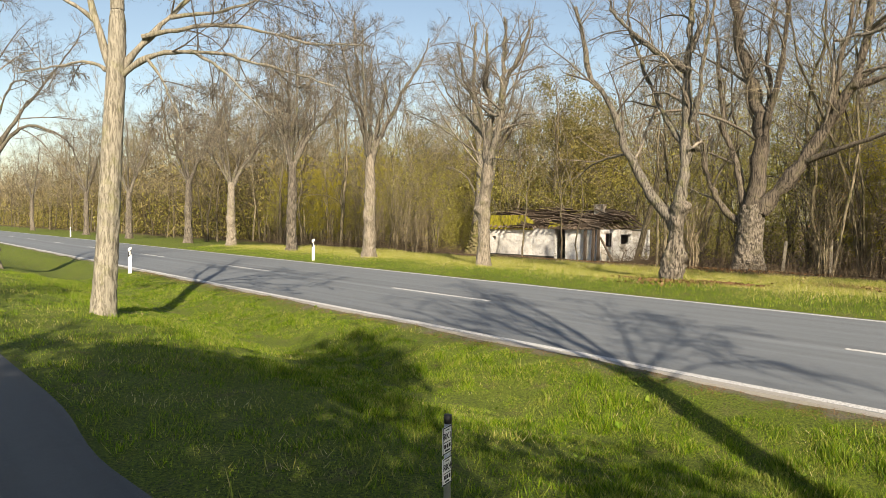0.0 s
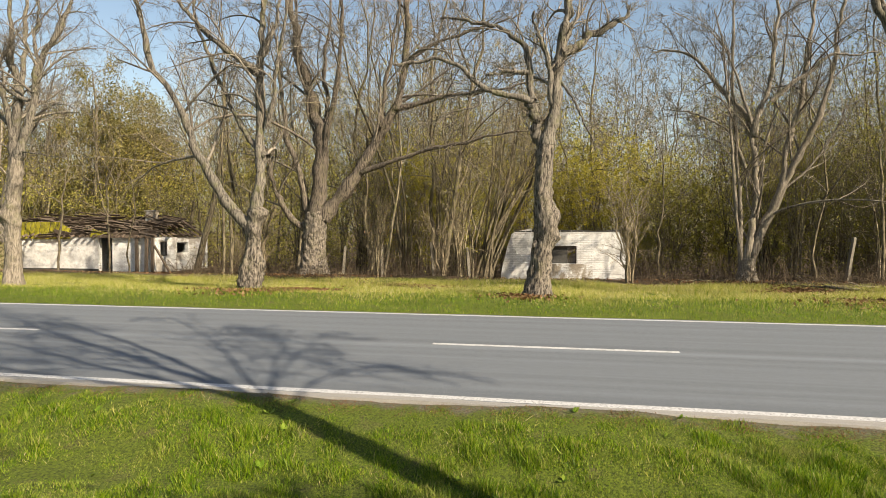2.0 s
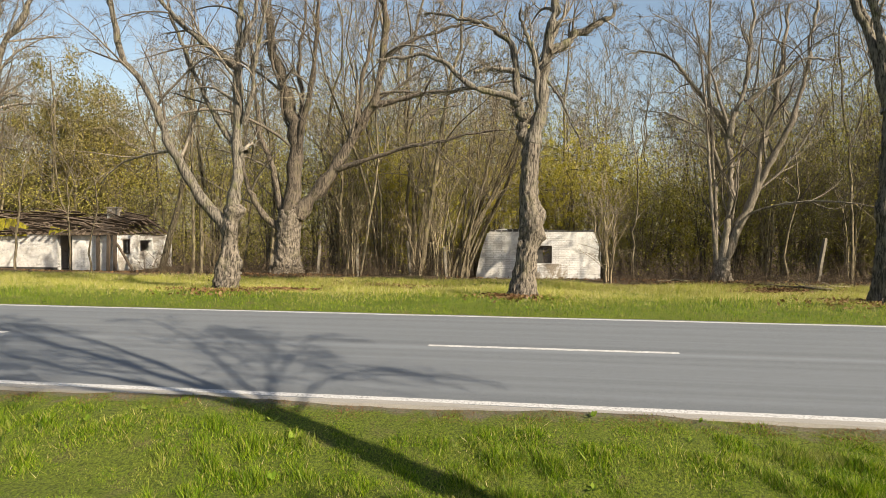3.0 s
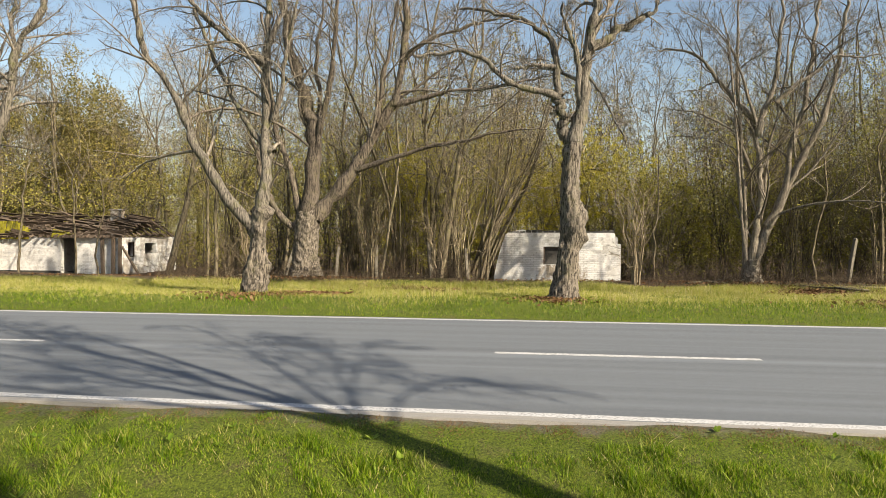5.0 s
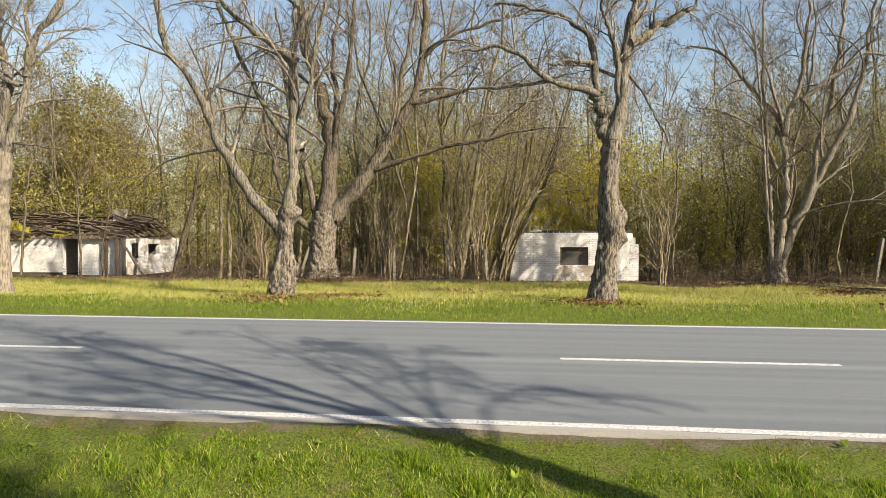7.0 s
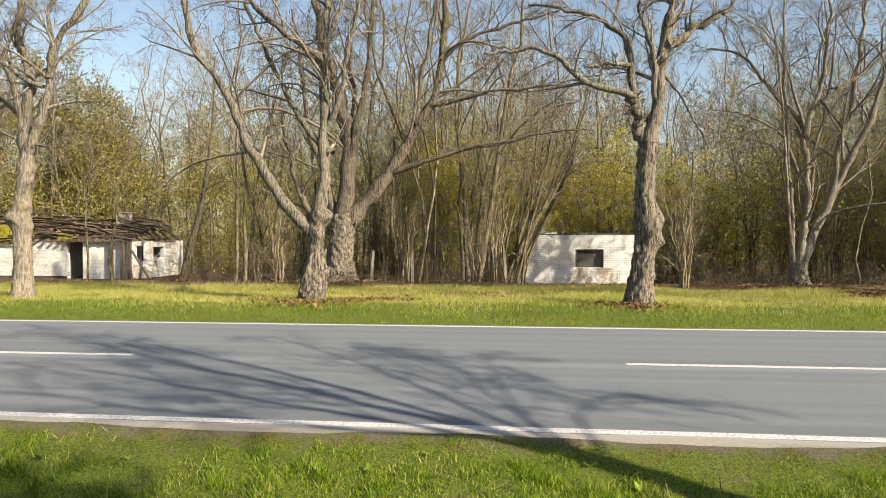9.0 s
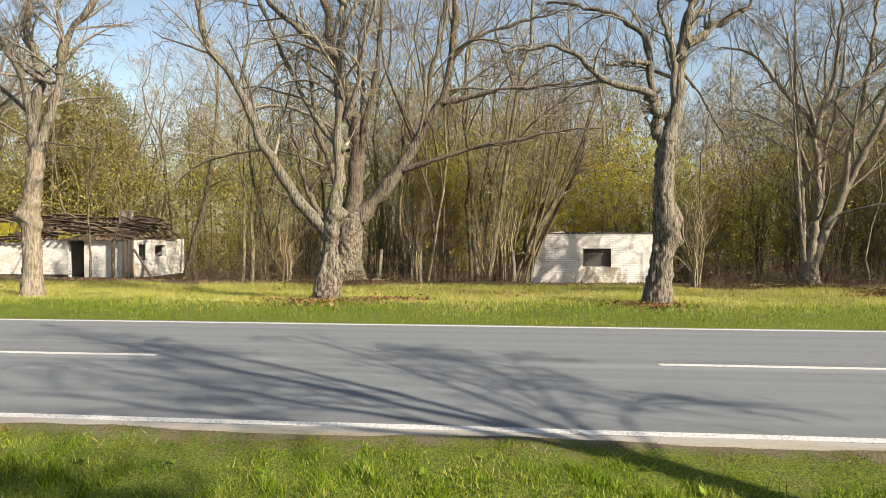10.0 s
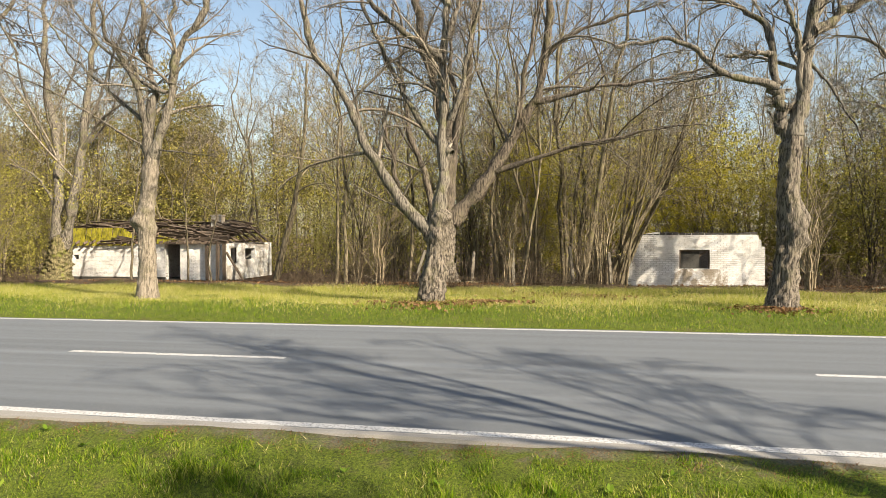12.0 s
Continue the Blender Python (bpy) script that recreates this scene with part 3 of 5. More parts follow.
# the big one behind the avenue
big_tree("huge spreading maple with heavy limbs, leafless", place(27.0, 16.0), [(0, 0, 0), (0.06, 0, 1.1), (0.2, 0, 2.8)], [0.56, 0.48, 0.46, 0.44], [
    arm(0.2, 0.05, (-0.12, 0.0, 1.80), (-0.78, -0.1, 2.20), (-1.16, -0.2, 2.78), (-1.43, -0.3, 3.53), (-1.68, -0.4, 4.41), (-1.82, -0.5, 5.56), (-2.13, -0.6, 7.17)),
    arm(0.2, 0.05, (-0.12, 0.0, 2.27), (-0.45, 0.1, 3.49), (-0.71, 0.2, 4.44), (-1.17, 0.2, 5.52), (-1.46, 0.3, 6.61), (-1.61, 0.4, 8.53), (-2.02, 0.5, 10.72)),
    arm(0.48, 0.1, (0.18, 0.0, 2.19), (0.24, 0.0, 3.48), (0.36, 0.1, 4.53), (0.38, 0.1, 5.82), (0.02, 0.1, 7.23), (-0.36, 0.2, 8.42), (-0.75, 0.2, 9.62), (-1.14, 0.3, 11.06), (-1.40, 0.3, 12.96)),
    arm(0.2, 0.06, (0.44, 0.0, 4.41), (0.72, -0.1, 6.13), (1.16, -0.1, 7.82), (1.36, -0.2, 9.39), (1.42, -0.2, 11.18), (1.50, -0.3, 13.17)),
    arm(0.35, 0.12, (0.48, 0.0, 2.43), (1.31, -0.0, 3.35), (2.05, -0.1, 4.19), (2.54, -0.1, 5.09), (2.96, -0.1, 5.87), (3.39, -0.1, 6.48), (3.87, -0.2, 7.06), (4.02, -0.2, 8.12), (4.14, -0.2, 9.66), (4.20, -0.3, 10.97), (4.28, -0.3, 12.72)),
    arm(0.13, 0.04, (2.98, -0.2, 6.03), (3.19, -0.3, 6.92), (3.23, -0.3, 7.91), (3.47, -0.4, 9.22), (3.83, -0.4, 10.50), (4.08, -0.5, 12.00)),
    arm(0.14, 0.03, (3.64, -0.2, 6.75), (4.41, -0.3, 6.84), (5.19, -0.4, 7.01), (5.88, -0.5, 7.14), (7.11, -0.6, 7.11), (8.63, -0.7, 7.36), (9.68, -0.8, 7.51)),
    arm(0.12, 0.03, (4.02, -0.2, 8.39), (4.54, -0.1, 8.86), (5.20, 0.0, 9.34), (6.32, 0.2, 9.65), (7.65, 0.3, 10.08), (8.74, 0.4, 10.44)),
    arm(0.12, 0.03, (2.22, -0.2, 4.24), (3.09, -0.3, 4.55), (4.17, -0.4, 4.87), (5.33, -0.5, 5.18), (6.69, -0.7, 5.31), (8.22, -0.8, 5.50), (9.49, -0.9, 5.51)),
    arm(0.14, 0.04, (0.34, 0.2, 5.71), (0.69, 0.4, 7.01), (0.38, 0.5, 8.46), (0.46, 0.7, 10.14), (0.66, 0.8, 12.52))], 31,
    [(1.2, 1, 0.3, 0.15), (0.5, 4.5, 0.3, 0.15)], BARK_LIME, BARK_MAPLE, sides=24, lumps=4, rough=0.03, group="woodland edge trees")
# many-stemmed tree at the edge of the wood
big_tree("many-stemmed hornbeam with a cluster of pale stems, leafless", place(26.7, -0.7), [(0, 0, 0), (0.1, 0, 0.9)], [0.36, 0.2], [
    arm(0.2, 0.07, (0.12, 0.0, 0.10), (0.24, 0.0, 1.21), (0.50, 0.0, 1.86), (0.94, 0.0, 2.59), (1.26, 0.0, 3.42), (1.22, 0.0, 4.22), (1.46, 0.0, 5.21), (1.80, 0.0, 6.99), (2.05, 0.0, 8.74), (2.13, 0.0, 9.91)),
    arm(0.17, 0.06, (0.57, 0.0, 2.02), (1.20, -0.0, 3.12), (1.45, -0.1, 4.01), (1.88, -0.1, 4.99), (2.31, -0.2, 5.95), (2.63, -0.2, 7.29), (2.78, -0.3, 8.63), (2.92, -0.3, 10.14)),
    arm(0.2, 0.1, (-0.01, 0.0, 0.09), (0.06, 0.0, 1.21), (0.30, 0.0, 2.43), (0.38, 0.1, 3.64), (0.27, 0.1, 5.06), (0.17, 0.1, 5.91)),
    arm(0.13, 0.04, (0.18, 0.1, 5.77), (-0.38, 0.2, 6.41), (-0.75, 0.3, 6.86), (-1.32, 0.4, 7.83), (-2.00, 0.5, 8.30), (-3.30, 0.6, 8.61)),
    arm(0.14, 0.05, (0.24, 0.1, 5.26), (0.44, 0.0, 6.25), (0.79, -0.0, 7.03), (0.85, -0.1, 8.00), (0.91, -0.1, 9.17), (0.97, -0.2, 10.71)),
    arm(0.12, 0.05, (-0.16, 0.0, 0.09), (-0.20, 0.0, 1.41), (-0.17, 0.1, 3.04), (-0.31, 0.1, 4.27), (-0.38, 0.2, 6.11), (-0.45, 0.2, 8.15), (-0.40, 0.3, 10.60)),
    arm(0.09, 0.03, (-0.13, 0.0, 0.80), (-0.32, -0.1, 2.23), (-0.46, -0.2, 3.44), (-0.59, -0.2, 5.64), (-0.78, -0.3, 7.63), (-1.10, -0.4, 9.61)),
    arm(0.11, 0.03, (0.75, -0.2, 6.40), (1.35, -0.3, 6.94), (2.20, -0.4, 7.64), (3.03, -0.6, 7.95), (4.02, -0.7, 7.73)),
    arm(0.08, 0.03, (0.01, 0.1, 4.06), (-0.55, 0.2, 5.61), (-1.21, 0.4, 5.97), (-1.88, 0.5, 6.18), (-2.87, 0.7, 6.50)),
    arm(0.08, 0.03, (0.06, 0.0, 0.60), (0.45, 0.1, 2.02), (0.51, 0.2, 4.06), (0.99, 0.4, 6.09), (1.37, 0.5, 8.12), (1.57, 0.6, 10.15)),
    arm(0.07, 0.02, (0.15, 0.0, 5.65), (-0.27, -0.1, 7.05), (-0.69, -0.3, 8.23), (-1.67, -0.4, 9.24), (-2.65, -0.6, 9.65))], 32, [], BARK_PALE, BARK_PALE, sides=18, flare=0.15, lumps=0, group="woodland edge trees")
# old forked tree by the ruined house
MOSSY = bark("mossy_bark", (0.05, 0.05, 0.02), (0.24, 0.2, 0.11), 1.2, 0.95, 0.02)
big_tree("old mossy forked tree standing before the ruined house, leafless", place(35.0, 41.2), [(1.0, 0, -0.1), (1.28, 0, 1.2), (1.5, 0, 2.6)], [0.8, 0.62, 0.5], [
    arm(0.42, 0.1, (1.29, 0.0, 1.82), (1.06, 0.0, 3.11), (1.25, 0.1, 4.72), (1.40, 0.1, 6.65), (0.86, 0.2, 8.93), (0.62, 0.2, 11.52), (0.26, 0.3, 14.13), (0.49, 0.3, 17.34)),
    arm(0.4, 0.1, (1.59, 0.0, 1.82), (2.11, -0.0, 3.26), (2.51, -0.1, 5.01), (2.96, -0.1, 6.90), (3.37, -0.2, 9.09), (3.93, -0.2, 11.57), (3.83, -0.3, 14.06), (4.29, -0.3, 16.80)),
    arm(0.14, 0.04, (1.30, 0.2, 6.66), (-0.14, 0.4, 8.67), (-1.37, 0.5, 11.04), (-2.04, 0.7, 13.41), (-2.91, 0.8, 15.83)),
    arm(0.14, 0.04, (3.14, -0.2, 7.36), (4.36, -0.4, 8.86), (5.57, -0.6, 9.55), (6.75, -0.7, 9.77), (7.72, -0.9, 9.39)),
    arm(0.13, 0.04, (3.31, -0.2, 8.62), (4.45, 0.0, 10.65), (4.87, 0.2, 12.55), (5.65, 0.4, 14.44), (6.09, 0.6, 16.67)),
    arm(0.12, 0.04, (1.11, 0.1, 4.08), (0.59, -0.1, 5.36), (-0.30, -0.3, 6.33), (-1.21, -0.6, 6.65), (-2.51, -0.8, 6.35))], 36, [], MOSSY, BARK_LIMB, sides=20, flare=0.3, lumps=6, group="woodland edge trees", dense=1.1)
# the young pale tree on the near verge
BARK_YOUNG = bark("young_grey_bark", (0.13, 0.115, 0.09), (0.34, 0.31, 0.25), 2.0, 0.45, 0.02)
big_tree("slim pale lime tree on the grass verge, leafless", place(3.95, 17.75, 49.5), [(0, 0, 0), (0.12, 0, 1.8), (0.22, 0, 3.4), (0.32, 0, 4.8), (0.34, 0, 6.0)], [0.22, 0.2, 0.185, 0.17, 0.14], [
    arm(0.14, 0.04, (0.34, 0, 5.8), (0.36, 0, 7.0), (0.2, 0.1, 8.8), (0.3, 0.2, 11)),
    arm(0.10, 0.03, (0.3, 0, 4.5), (0.05, 0, 5.1), (-0.2, 0, 6.0), (-0.4, 0.1, 7.5), (-0.6, 0.2, 10)),
    arm(0.07, 0.015, (0.35, 0, 4.5), (0.9, -0.1, 4.95), (1.6, -0.2, 5.0), (2.6, -0.3, 4.95), (3.6, -0.5, 4.6), (4.6, -0.6, 4.3)),
    arm(0.08, 0.02, (0.36, 0, 4.6), (0.8, 0.1, 5.3), (1.5, 0.2, 5.9), (2.4, 0.3, 6.9), (3.0, 0.4, 8.0)),
    arm(0.06, 0.015, (0.8, 0, 5.3), (1.6, 0, 5.5), (2.8, 0.1, 5.6), (4.0, 0.2, 5.2), (5.0, 0.2, 5.3)),
    arm(0.05, 0.012, (1.3, 0.1, 5.7), (2.2, 0.4, 5.9), (3.2, 0.7, 6.4), (4.3, 0.9, 6.6)),
    arm(0.04, 0.01, (0.9, -0.1, 4.9), (1.3, -0.3, 4.5), (1.6, -0.4, 3.9), (1.8, -0.5, 3.4)),
    arm(0.04, 0.01, (1.8, -0.2, 5.0), (2.5, -0.6, 4.6), (3.1, -0.8, 4.0), (3.6, -0.9, 3.6)),
    arm(0.05, 0.012, (0.2, 0, 4.6), (-0.3, 0.2, 4.9), (-1.0, 0.3, 4.8), (-1.8, 0.4, 4.7)),
    arm(0.05, 0.012, (-0.1, 0, 5.6), (-0.7, -0.2, 6.1), (-1.5, -0.3, 6.2), (-2.4, -0.4, 5.7)),
    arm(0.05, 0.012, (0.36, 0, 6.4), (0.9, 0.4, 6.9), (1.8, 0.8, 6.9), (2.9, 1.1, 6.4))], 33,
    [], BARK_YOUNG, BARK_YOUNG, dense=1.0, drop=0.2, group="near verge trees", lumps=2, rough=0.02, flare=0.2)
big_tree("lime tree with drooping branches on the near verge, leafless", place(3.9, 33.5, 60), [(0, 0, 0), (0.1, 0, 2.5), (0.2, 0, 4.6)], [0.3, 0.24, 0.2], [
    (0.14, 0.04, [(0.2, 0, 4.3), (0.3, 0, 6.5), (0.2, 0.1, 9), (0.3, 0.2, 12)]),
    (0.10, 0.02, [(0.2, 0, 4.0), (1.0, -0.1, 5.2), (2.0, -0.2, 5.4), (3.0, -0.3, 4.6), (3.4, -0.4, 3.6)]),
    (0.10, 0.02, [(0.2, 0, 4.2), (1.1, 0.1, 5.8), (2.3, 0.2, 7.4), (3.2, 0.3, 9.0)]),
    (0.08, 0.02, [(0.2, 0, 4.4), (0.7, -0.6, 6.2), (1.5, -1.0, 7.0), (2.6, -1.4, 6.2)]),
    (0.10, 0.03, [(0.2, 0, 4.2), (-0.6, 0, 6.0), (-1.4, 0, 8.5), (-1.8, 0, 11)])], 35, [], BARK_PALE, BARK_LIMB, drop=0.12, group="near verge trees")
big_tree("slim lime tree on the near grass verge, leafless", place(4.05, 1.42), [(0, 0, 0), (0.02, 0, 2.5), (0.0, 0, 5.0)], [0.17, 0.15, 0.13], [
    arm(0.12, 0.03, (0.0, 0, 4.7), (0.0, 0.1, 6.2), (-0.2, 0.1, 7.8), (-0.3, 0.2, 10.0)),
    arm(0.10, 0.02, (0.0, 0, 4.3), (-0.7, 0, 5.6), (-1.5, 0, 7.0), (-2.2, 0, 8.8)),
    arm(0.05, 0.02, (0.0, 0, 4.6), (0.1, 0.9, 5.8), (0.3, 1.9, 7.0), (0.4, 2.6, 8.6)),
    arm(0.09, 0.02, (0.0, 0, 4.9), (-0.5, -0.8, 6.2), (-0.9, -1.5, 7.6), (-1.2, -2.1, 9.2)),
    arm(0.09, 0.02, (0.0, 0, 4.8), (-0.8, 1.0, 6.0), (-1.9, 1.8, 7.4), (-2.6, 2.2, 8.8)),
    arm(0.035, 0.012, (0.0, 0, 4.6), (0.3, 1.0, 5.4), (0.6, 2.0, 6.0), (0.8, 3.2, 6.6)),
    arm(0.035, 0.012, (0.0, 0, 4.8), (1.0, 0.8, 5.8), (1.9, 1.4, 6.6), (2.8, 2.2, 7.4)),
    arm(0.035, 0.012, (0.0, 0, 4.4), (0.9, 0.3, 5.2), (1.9, 0.7, 5.8), (3.0, 1.0, 6.2)),
    arm(0.07, 0.02, (-0.1, 0.1, 6.4), (-0.8, 0.5, 7.6), (-1.3, 0.8, 9.0), (-1.6, 1.0, 10.4))], 34, [], BARK_PALE, flare=0.2, dense=1.2, group="near verge trees", lumps=3)


# unseen trees added behind the path; only the shade that they throw shows
for x, y, turn, full in ((-2.9, -1.4, 20, 9000), (-3.4, 1.3, 50, 8000), (-4.6, 2.6, 80, 350), (-5.0, -9.0, 140, 4200), (-12, -5.0, 200, 3700), (-6, 10, 300, 3000), (-6, 22, 10, 3300)):
    root = thing("tree", "unseen bushy evergreen tree added behind the footpath for its shade", "tree", place(x, y, turn), "trees behind the footpath")
    rng = np.random.default_rng(int(abs(x * 10 + y)))
    line = smooth_line([(0, 0, -0.1), (0.1, 0, 2), (0, 0.1, 5), (0.1, 0, 9)], 14, rng)
    s = Shape()
    s.tubes(line[None], np.linspace(0.22, 0.05, 14)[None], 10)
    piece("trunk", s.mesh("trunk", BARK_WOOD), root)
    s = Shape()
    b1, r1 = sprout(line[None], np.linspace(0.22, 0.05, 14)[None], rng, 17, 65, 0.45, 7, 0.4, 0.15, 0.6, 0.4)
    b2, r2 = sprout(b1, r1, rng, 8, 45, 0.45, 5, 0.2, 0.05, 0.5, 0.6)
    s.tubes(b1, r1, 5), s.tubes(b2, r2, 3)
    piece("crown", s.mesh("branches", TWIG_WOOD), root)
    piece("foliage", leaves(b2, rng, full, 0.11, 0.25).mesh("foliage", NEEDLES), root)
    root.scale = (1, 1, {9000: 0.88, 8000: 0.72}.get(full, 1))


# ---- woodland ----
def wood_tree(seed, height, radius, lean=0.0, stems=1, b1n=14, b2n=6, b3n=3, start=0.2, rise=0.25):
    """Meshes of a slender leafless woodland tree: trunk and crown."""
    rng = np.random.default_rng(seed)
    P, R = [], []
    for k in range(stems):
        a = rng.random() * 6.28
        l = lean + (0.16 * rng.random() if stems > 1 else 0)
        h = height * (1 - 0.25 * rng.random() * (k > 0))
        pts = [(0.12 * math.cos(a) * (stems > 1), 0.12 * math.sin(a) * (stems > 1), -0.15)]
        for q in (0.25, 0.5, 0.75, 1.0):
            w = 0.06 * height * rng.normal(size=2) * q
            pts.append((math.cos(a) * l * h * q + w[0], math.sin(a) * l * h * q + w[1], h * q))
        P.append(smooth_line(pts, 16, rng, 0.11)), R.append(radius * (1 - 0.25 * (k > 0)) * np.linspace(1.1, 0.12, 16))
    P, R = np.stack(P), np.stack(R)
    s = Shape()
    s.tubes(P, R, 7)
    trunk = s.mesh("wood_trunk", BARK_WOOD)
    s = Shape()
    m = max(4, int(b1n / stems))
    b1, r1 = sprout(P, R, rng, m, 55, 0.3, 7 if b3n else 4, start, rise, 1.1, 0.45)
    r1 = np.clip(r1, 0.008, 0.06)
    b2, r2 = sprout(b1, r1, rng, b2n, 42, 0.45, 5 if b3n else 3, 0.2, 0.15, 0.6, 0.55)
    r2 = np.clip(r2, 0.006, 0.02)
    s.tubes(b1, r1, 4 if b3n else 3)
    if b3n:
        s.tubes(b2, r2, 3)
    else:
        s.slips(b2, 0.014)
    if b3n:
        b3, r3 = sprout(b2, r2, rng, 3 * b3n, 40, 0.55, 2, 0.15, 0.1, 0.5, 0.7)
        s.slips(b3, 0.0075)
    else:
        b3, r3 = sprout(b2, r2, rng, 6, 40, 0.6, 2, 0.15, 0.1, 0.5, 0.7)
        s.slips(b3, 0.014)
    return trunk, s


def standing(name, label, category, parts, m, group):
    root = thing(name, label, category, m, group)
    for part_name, me in parts:
        piece(part_name, me, root)
    return root


rng = np.random.default_rng(77)
KINDS = [wood_tree(100 + k, 11.5 + 1.0 * (k % 6), 0.05 + 0.016 * (k % 5), 0.07 * (k % 4), 1 + (k % 4 == 3) * 2 + (k % 5 == 4), 16, 6, 3) for k in range(12)]
KINDS = [(a, b.mesh("wood_crown", TWIG_WOOD)) for a, b in KINDS]
HOUSE = (35.0, 46.0, 27.0, 45.0)
HUT = (30.5, 37.5, 2.0, 10.0)


def free(x, y):
    for x0, x1, y0, y1 in (HOUSE, HUT):
        if x0 - 0.6 < x < x1 + 0.6 and y0 - 0.6 < y < y1 + 0.6:
            return False
    # keep clear of the view on the white walls
    if 20 < x < 38 and 0.40 < (y - 10.5) / (x - 2) < 0.93:
        return False
    # and of the sun that falls on them
    for wall_x, y0, y1, reach in ((38.3, 28, 45, 20), (32.3, 0.5, 11.0, 20)):
        t = (wall_x - x) / 0.503
        if -2 < t < reach and y0 < y + 0.864 * t < y1:
            return False
    return not (22 < x < 31 and 3.5 < y < 9.5)


spots = []
tries = 0
while len(spots) < 175 and tries < 9000:
    tries += 1
    x = 25.5 + 28 * rng.random() ** 1.15
    y = -24 + 150 * rng.random() ** 1.5
    if free(x, y) and all((x - a) ** 2 + (y - b) ** 2 > 1.1 for a, b in spots):
        spots.append((x, y))
for k, (x, y) in enumerate(spots):
    trunk, crown = KINDS[k % len(KINDS)]
    root = standing("woodland_tree", "slender leafless tree in the wood beside the road", "tree", (("trunk", trunk), ("crown", crown)), place(x, y, rng.random() * 360), "woodland trees")
    root.scale = (1, 1, (0.9 + 0.35 * rng.random()) * float(np.interp(y, [18, 30, 52, 62], [1.05, 1.0, 1.0, 0.95])))

for k, (x, y) in enumerate(((47.5, 40.0), (49, 45.5), (52, 38.0), (50.5, 52.0), (55, 44.0), (48, 34.5), (47.8, 48.8), (53.5, 49.0), (47.2, 56))):
    trunk, crown = KINDS[(5 * k + 3) % len(KINDS)]
    root = standing("woodland_tree", "tall leafless tree behind the ruined house", "tree", (("trunk", trunk), ("crown", crown)), place(x, y, 40 * k), "trees behind the house")
    root.scale = (1.25, 1.25, 1.05)

# the wood further in, beyond counting
light_kinds = []
for k in range(8):
    trunk, crown = wood_tree(200 + k, 12.5 + 0.8 * k, 0.08, 0.04 * (k % 3), 1, 14, 8, 0, 0.22)
    me = trunk
    v = np.empty(len(me.vertices) * 3)
    me.vertices.foreach_get("co", v)
    f = np.empty(len(me.polygons) * 4, int)
    me.loops.foreach_get("vertex_index", f)
    light_kinds.append((v.reshape(-1, 3), f.reshape(-1, 4), crown))
far_t, far_c = Shape(), Shape()
for k in range(760):
    if k < 400:
        x, y = 46 + 62 * rng.random() ** 0.9, -45 + (200 if k % 3 else 130) * rng.random() ** 1.1
    else:
        x, y = 22.5 + 45 * rng.random() ** 1.3, 58 + 240 * rng.random() ** 1.3
    tv, tf, crown = light_kinds[k % 8]
    a, sc = rng.random() * 6.28, (0.85 + 0.35 * rng.random()) * float(np.interp(y - 0.35 * (x - 45), [22, 34, 52, 62], [1.1, 1.02, 1.02, 0.95]))
    turn = np.array([[math.cos(a), -math.sin(a), 0], [math.sin(a), math.cos(a), 0], [0, 0, 1]])
    o = np.array([x, y, zg(x, y)])
    far_t.add(tv @ turn.T * (1, 1, sc) + o, tf)
    far_c.f += [f + far_c.n for f in crown.f]
    far_c.t += [f + far_c.n for f in crown.t]
    far_c.v.append(np.concatenate(crown.v) @ turn.T * (1, 1, sc) + o)
    far_c.n += crown.n
woods = thing("far_woods", "dense leafless woodland standing behind the first trees", "woods", pose(0, 0, 0), kind="stuff")
piece("trunks", far_t.mesh("far_trunks", BARK_WOOD), woods)
piece("crowns", far_c.mesh("far_crowns", TWIG_WOOD), woods)


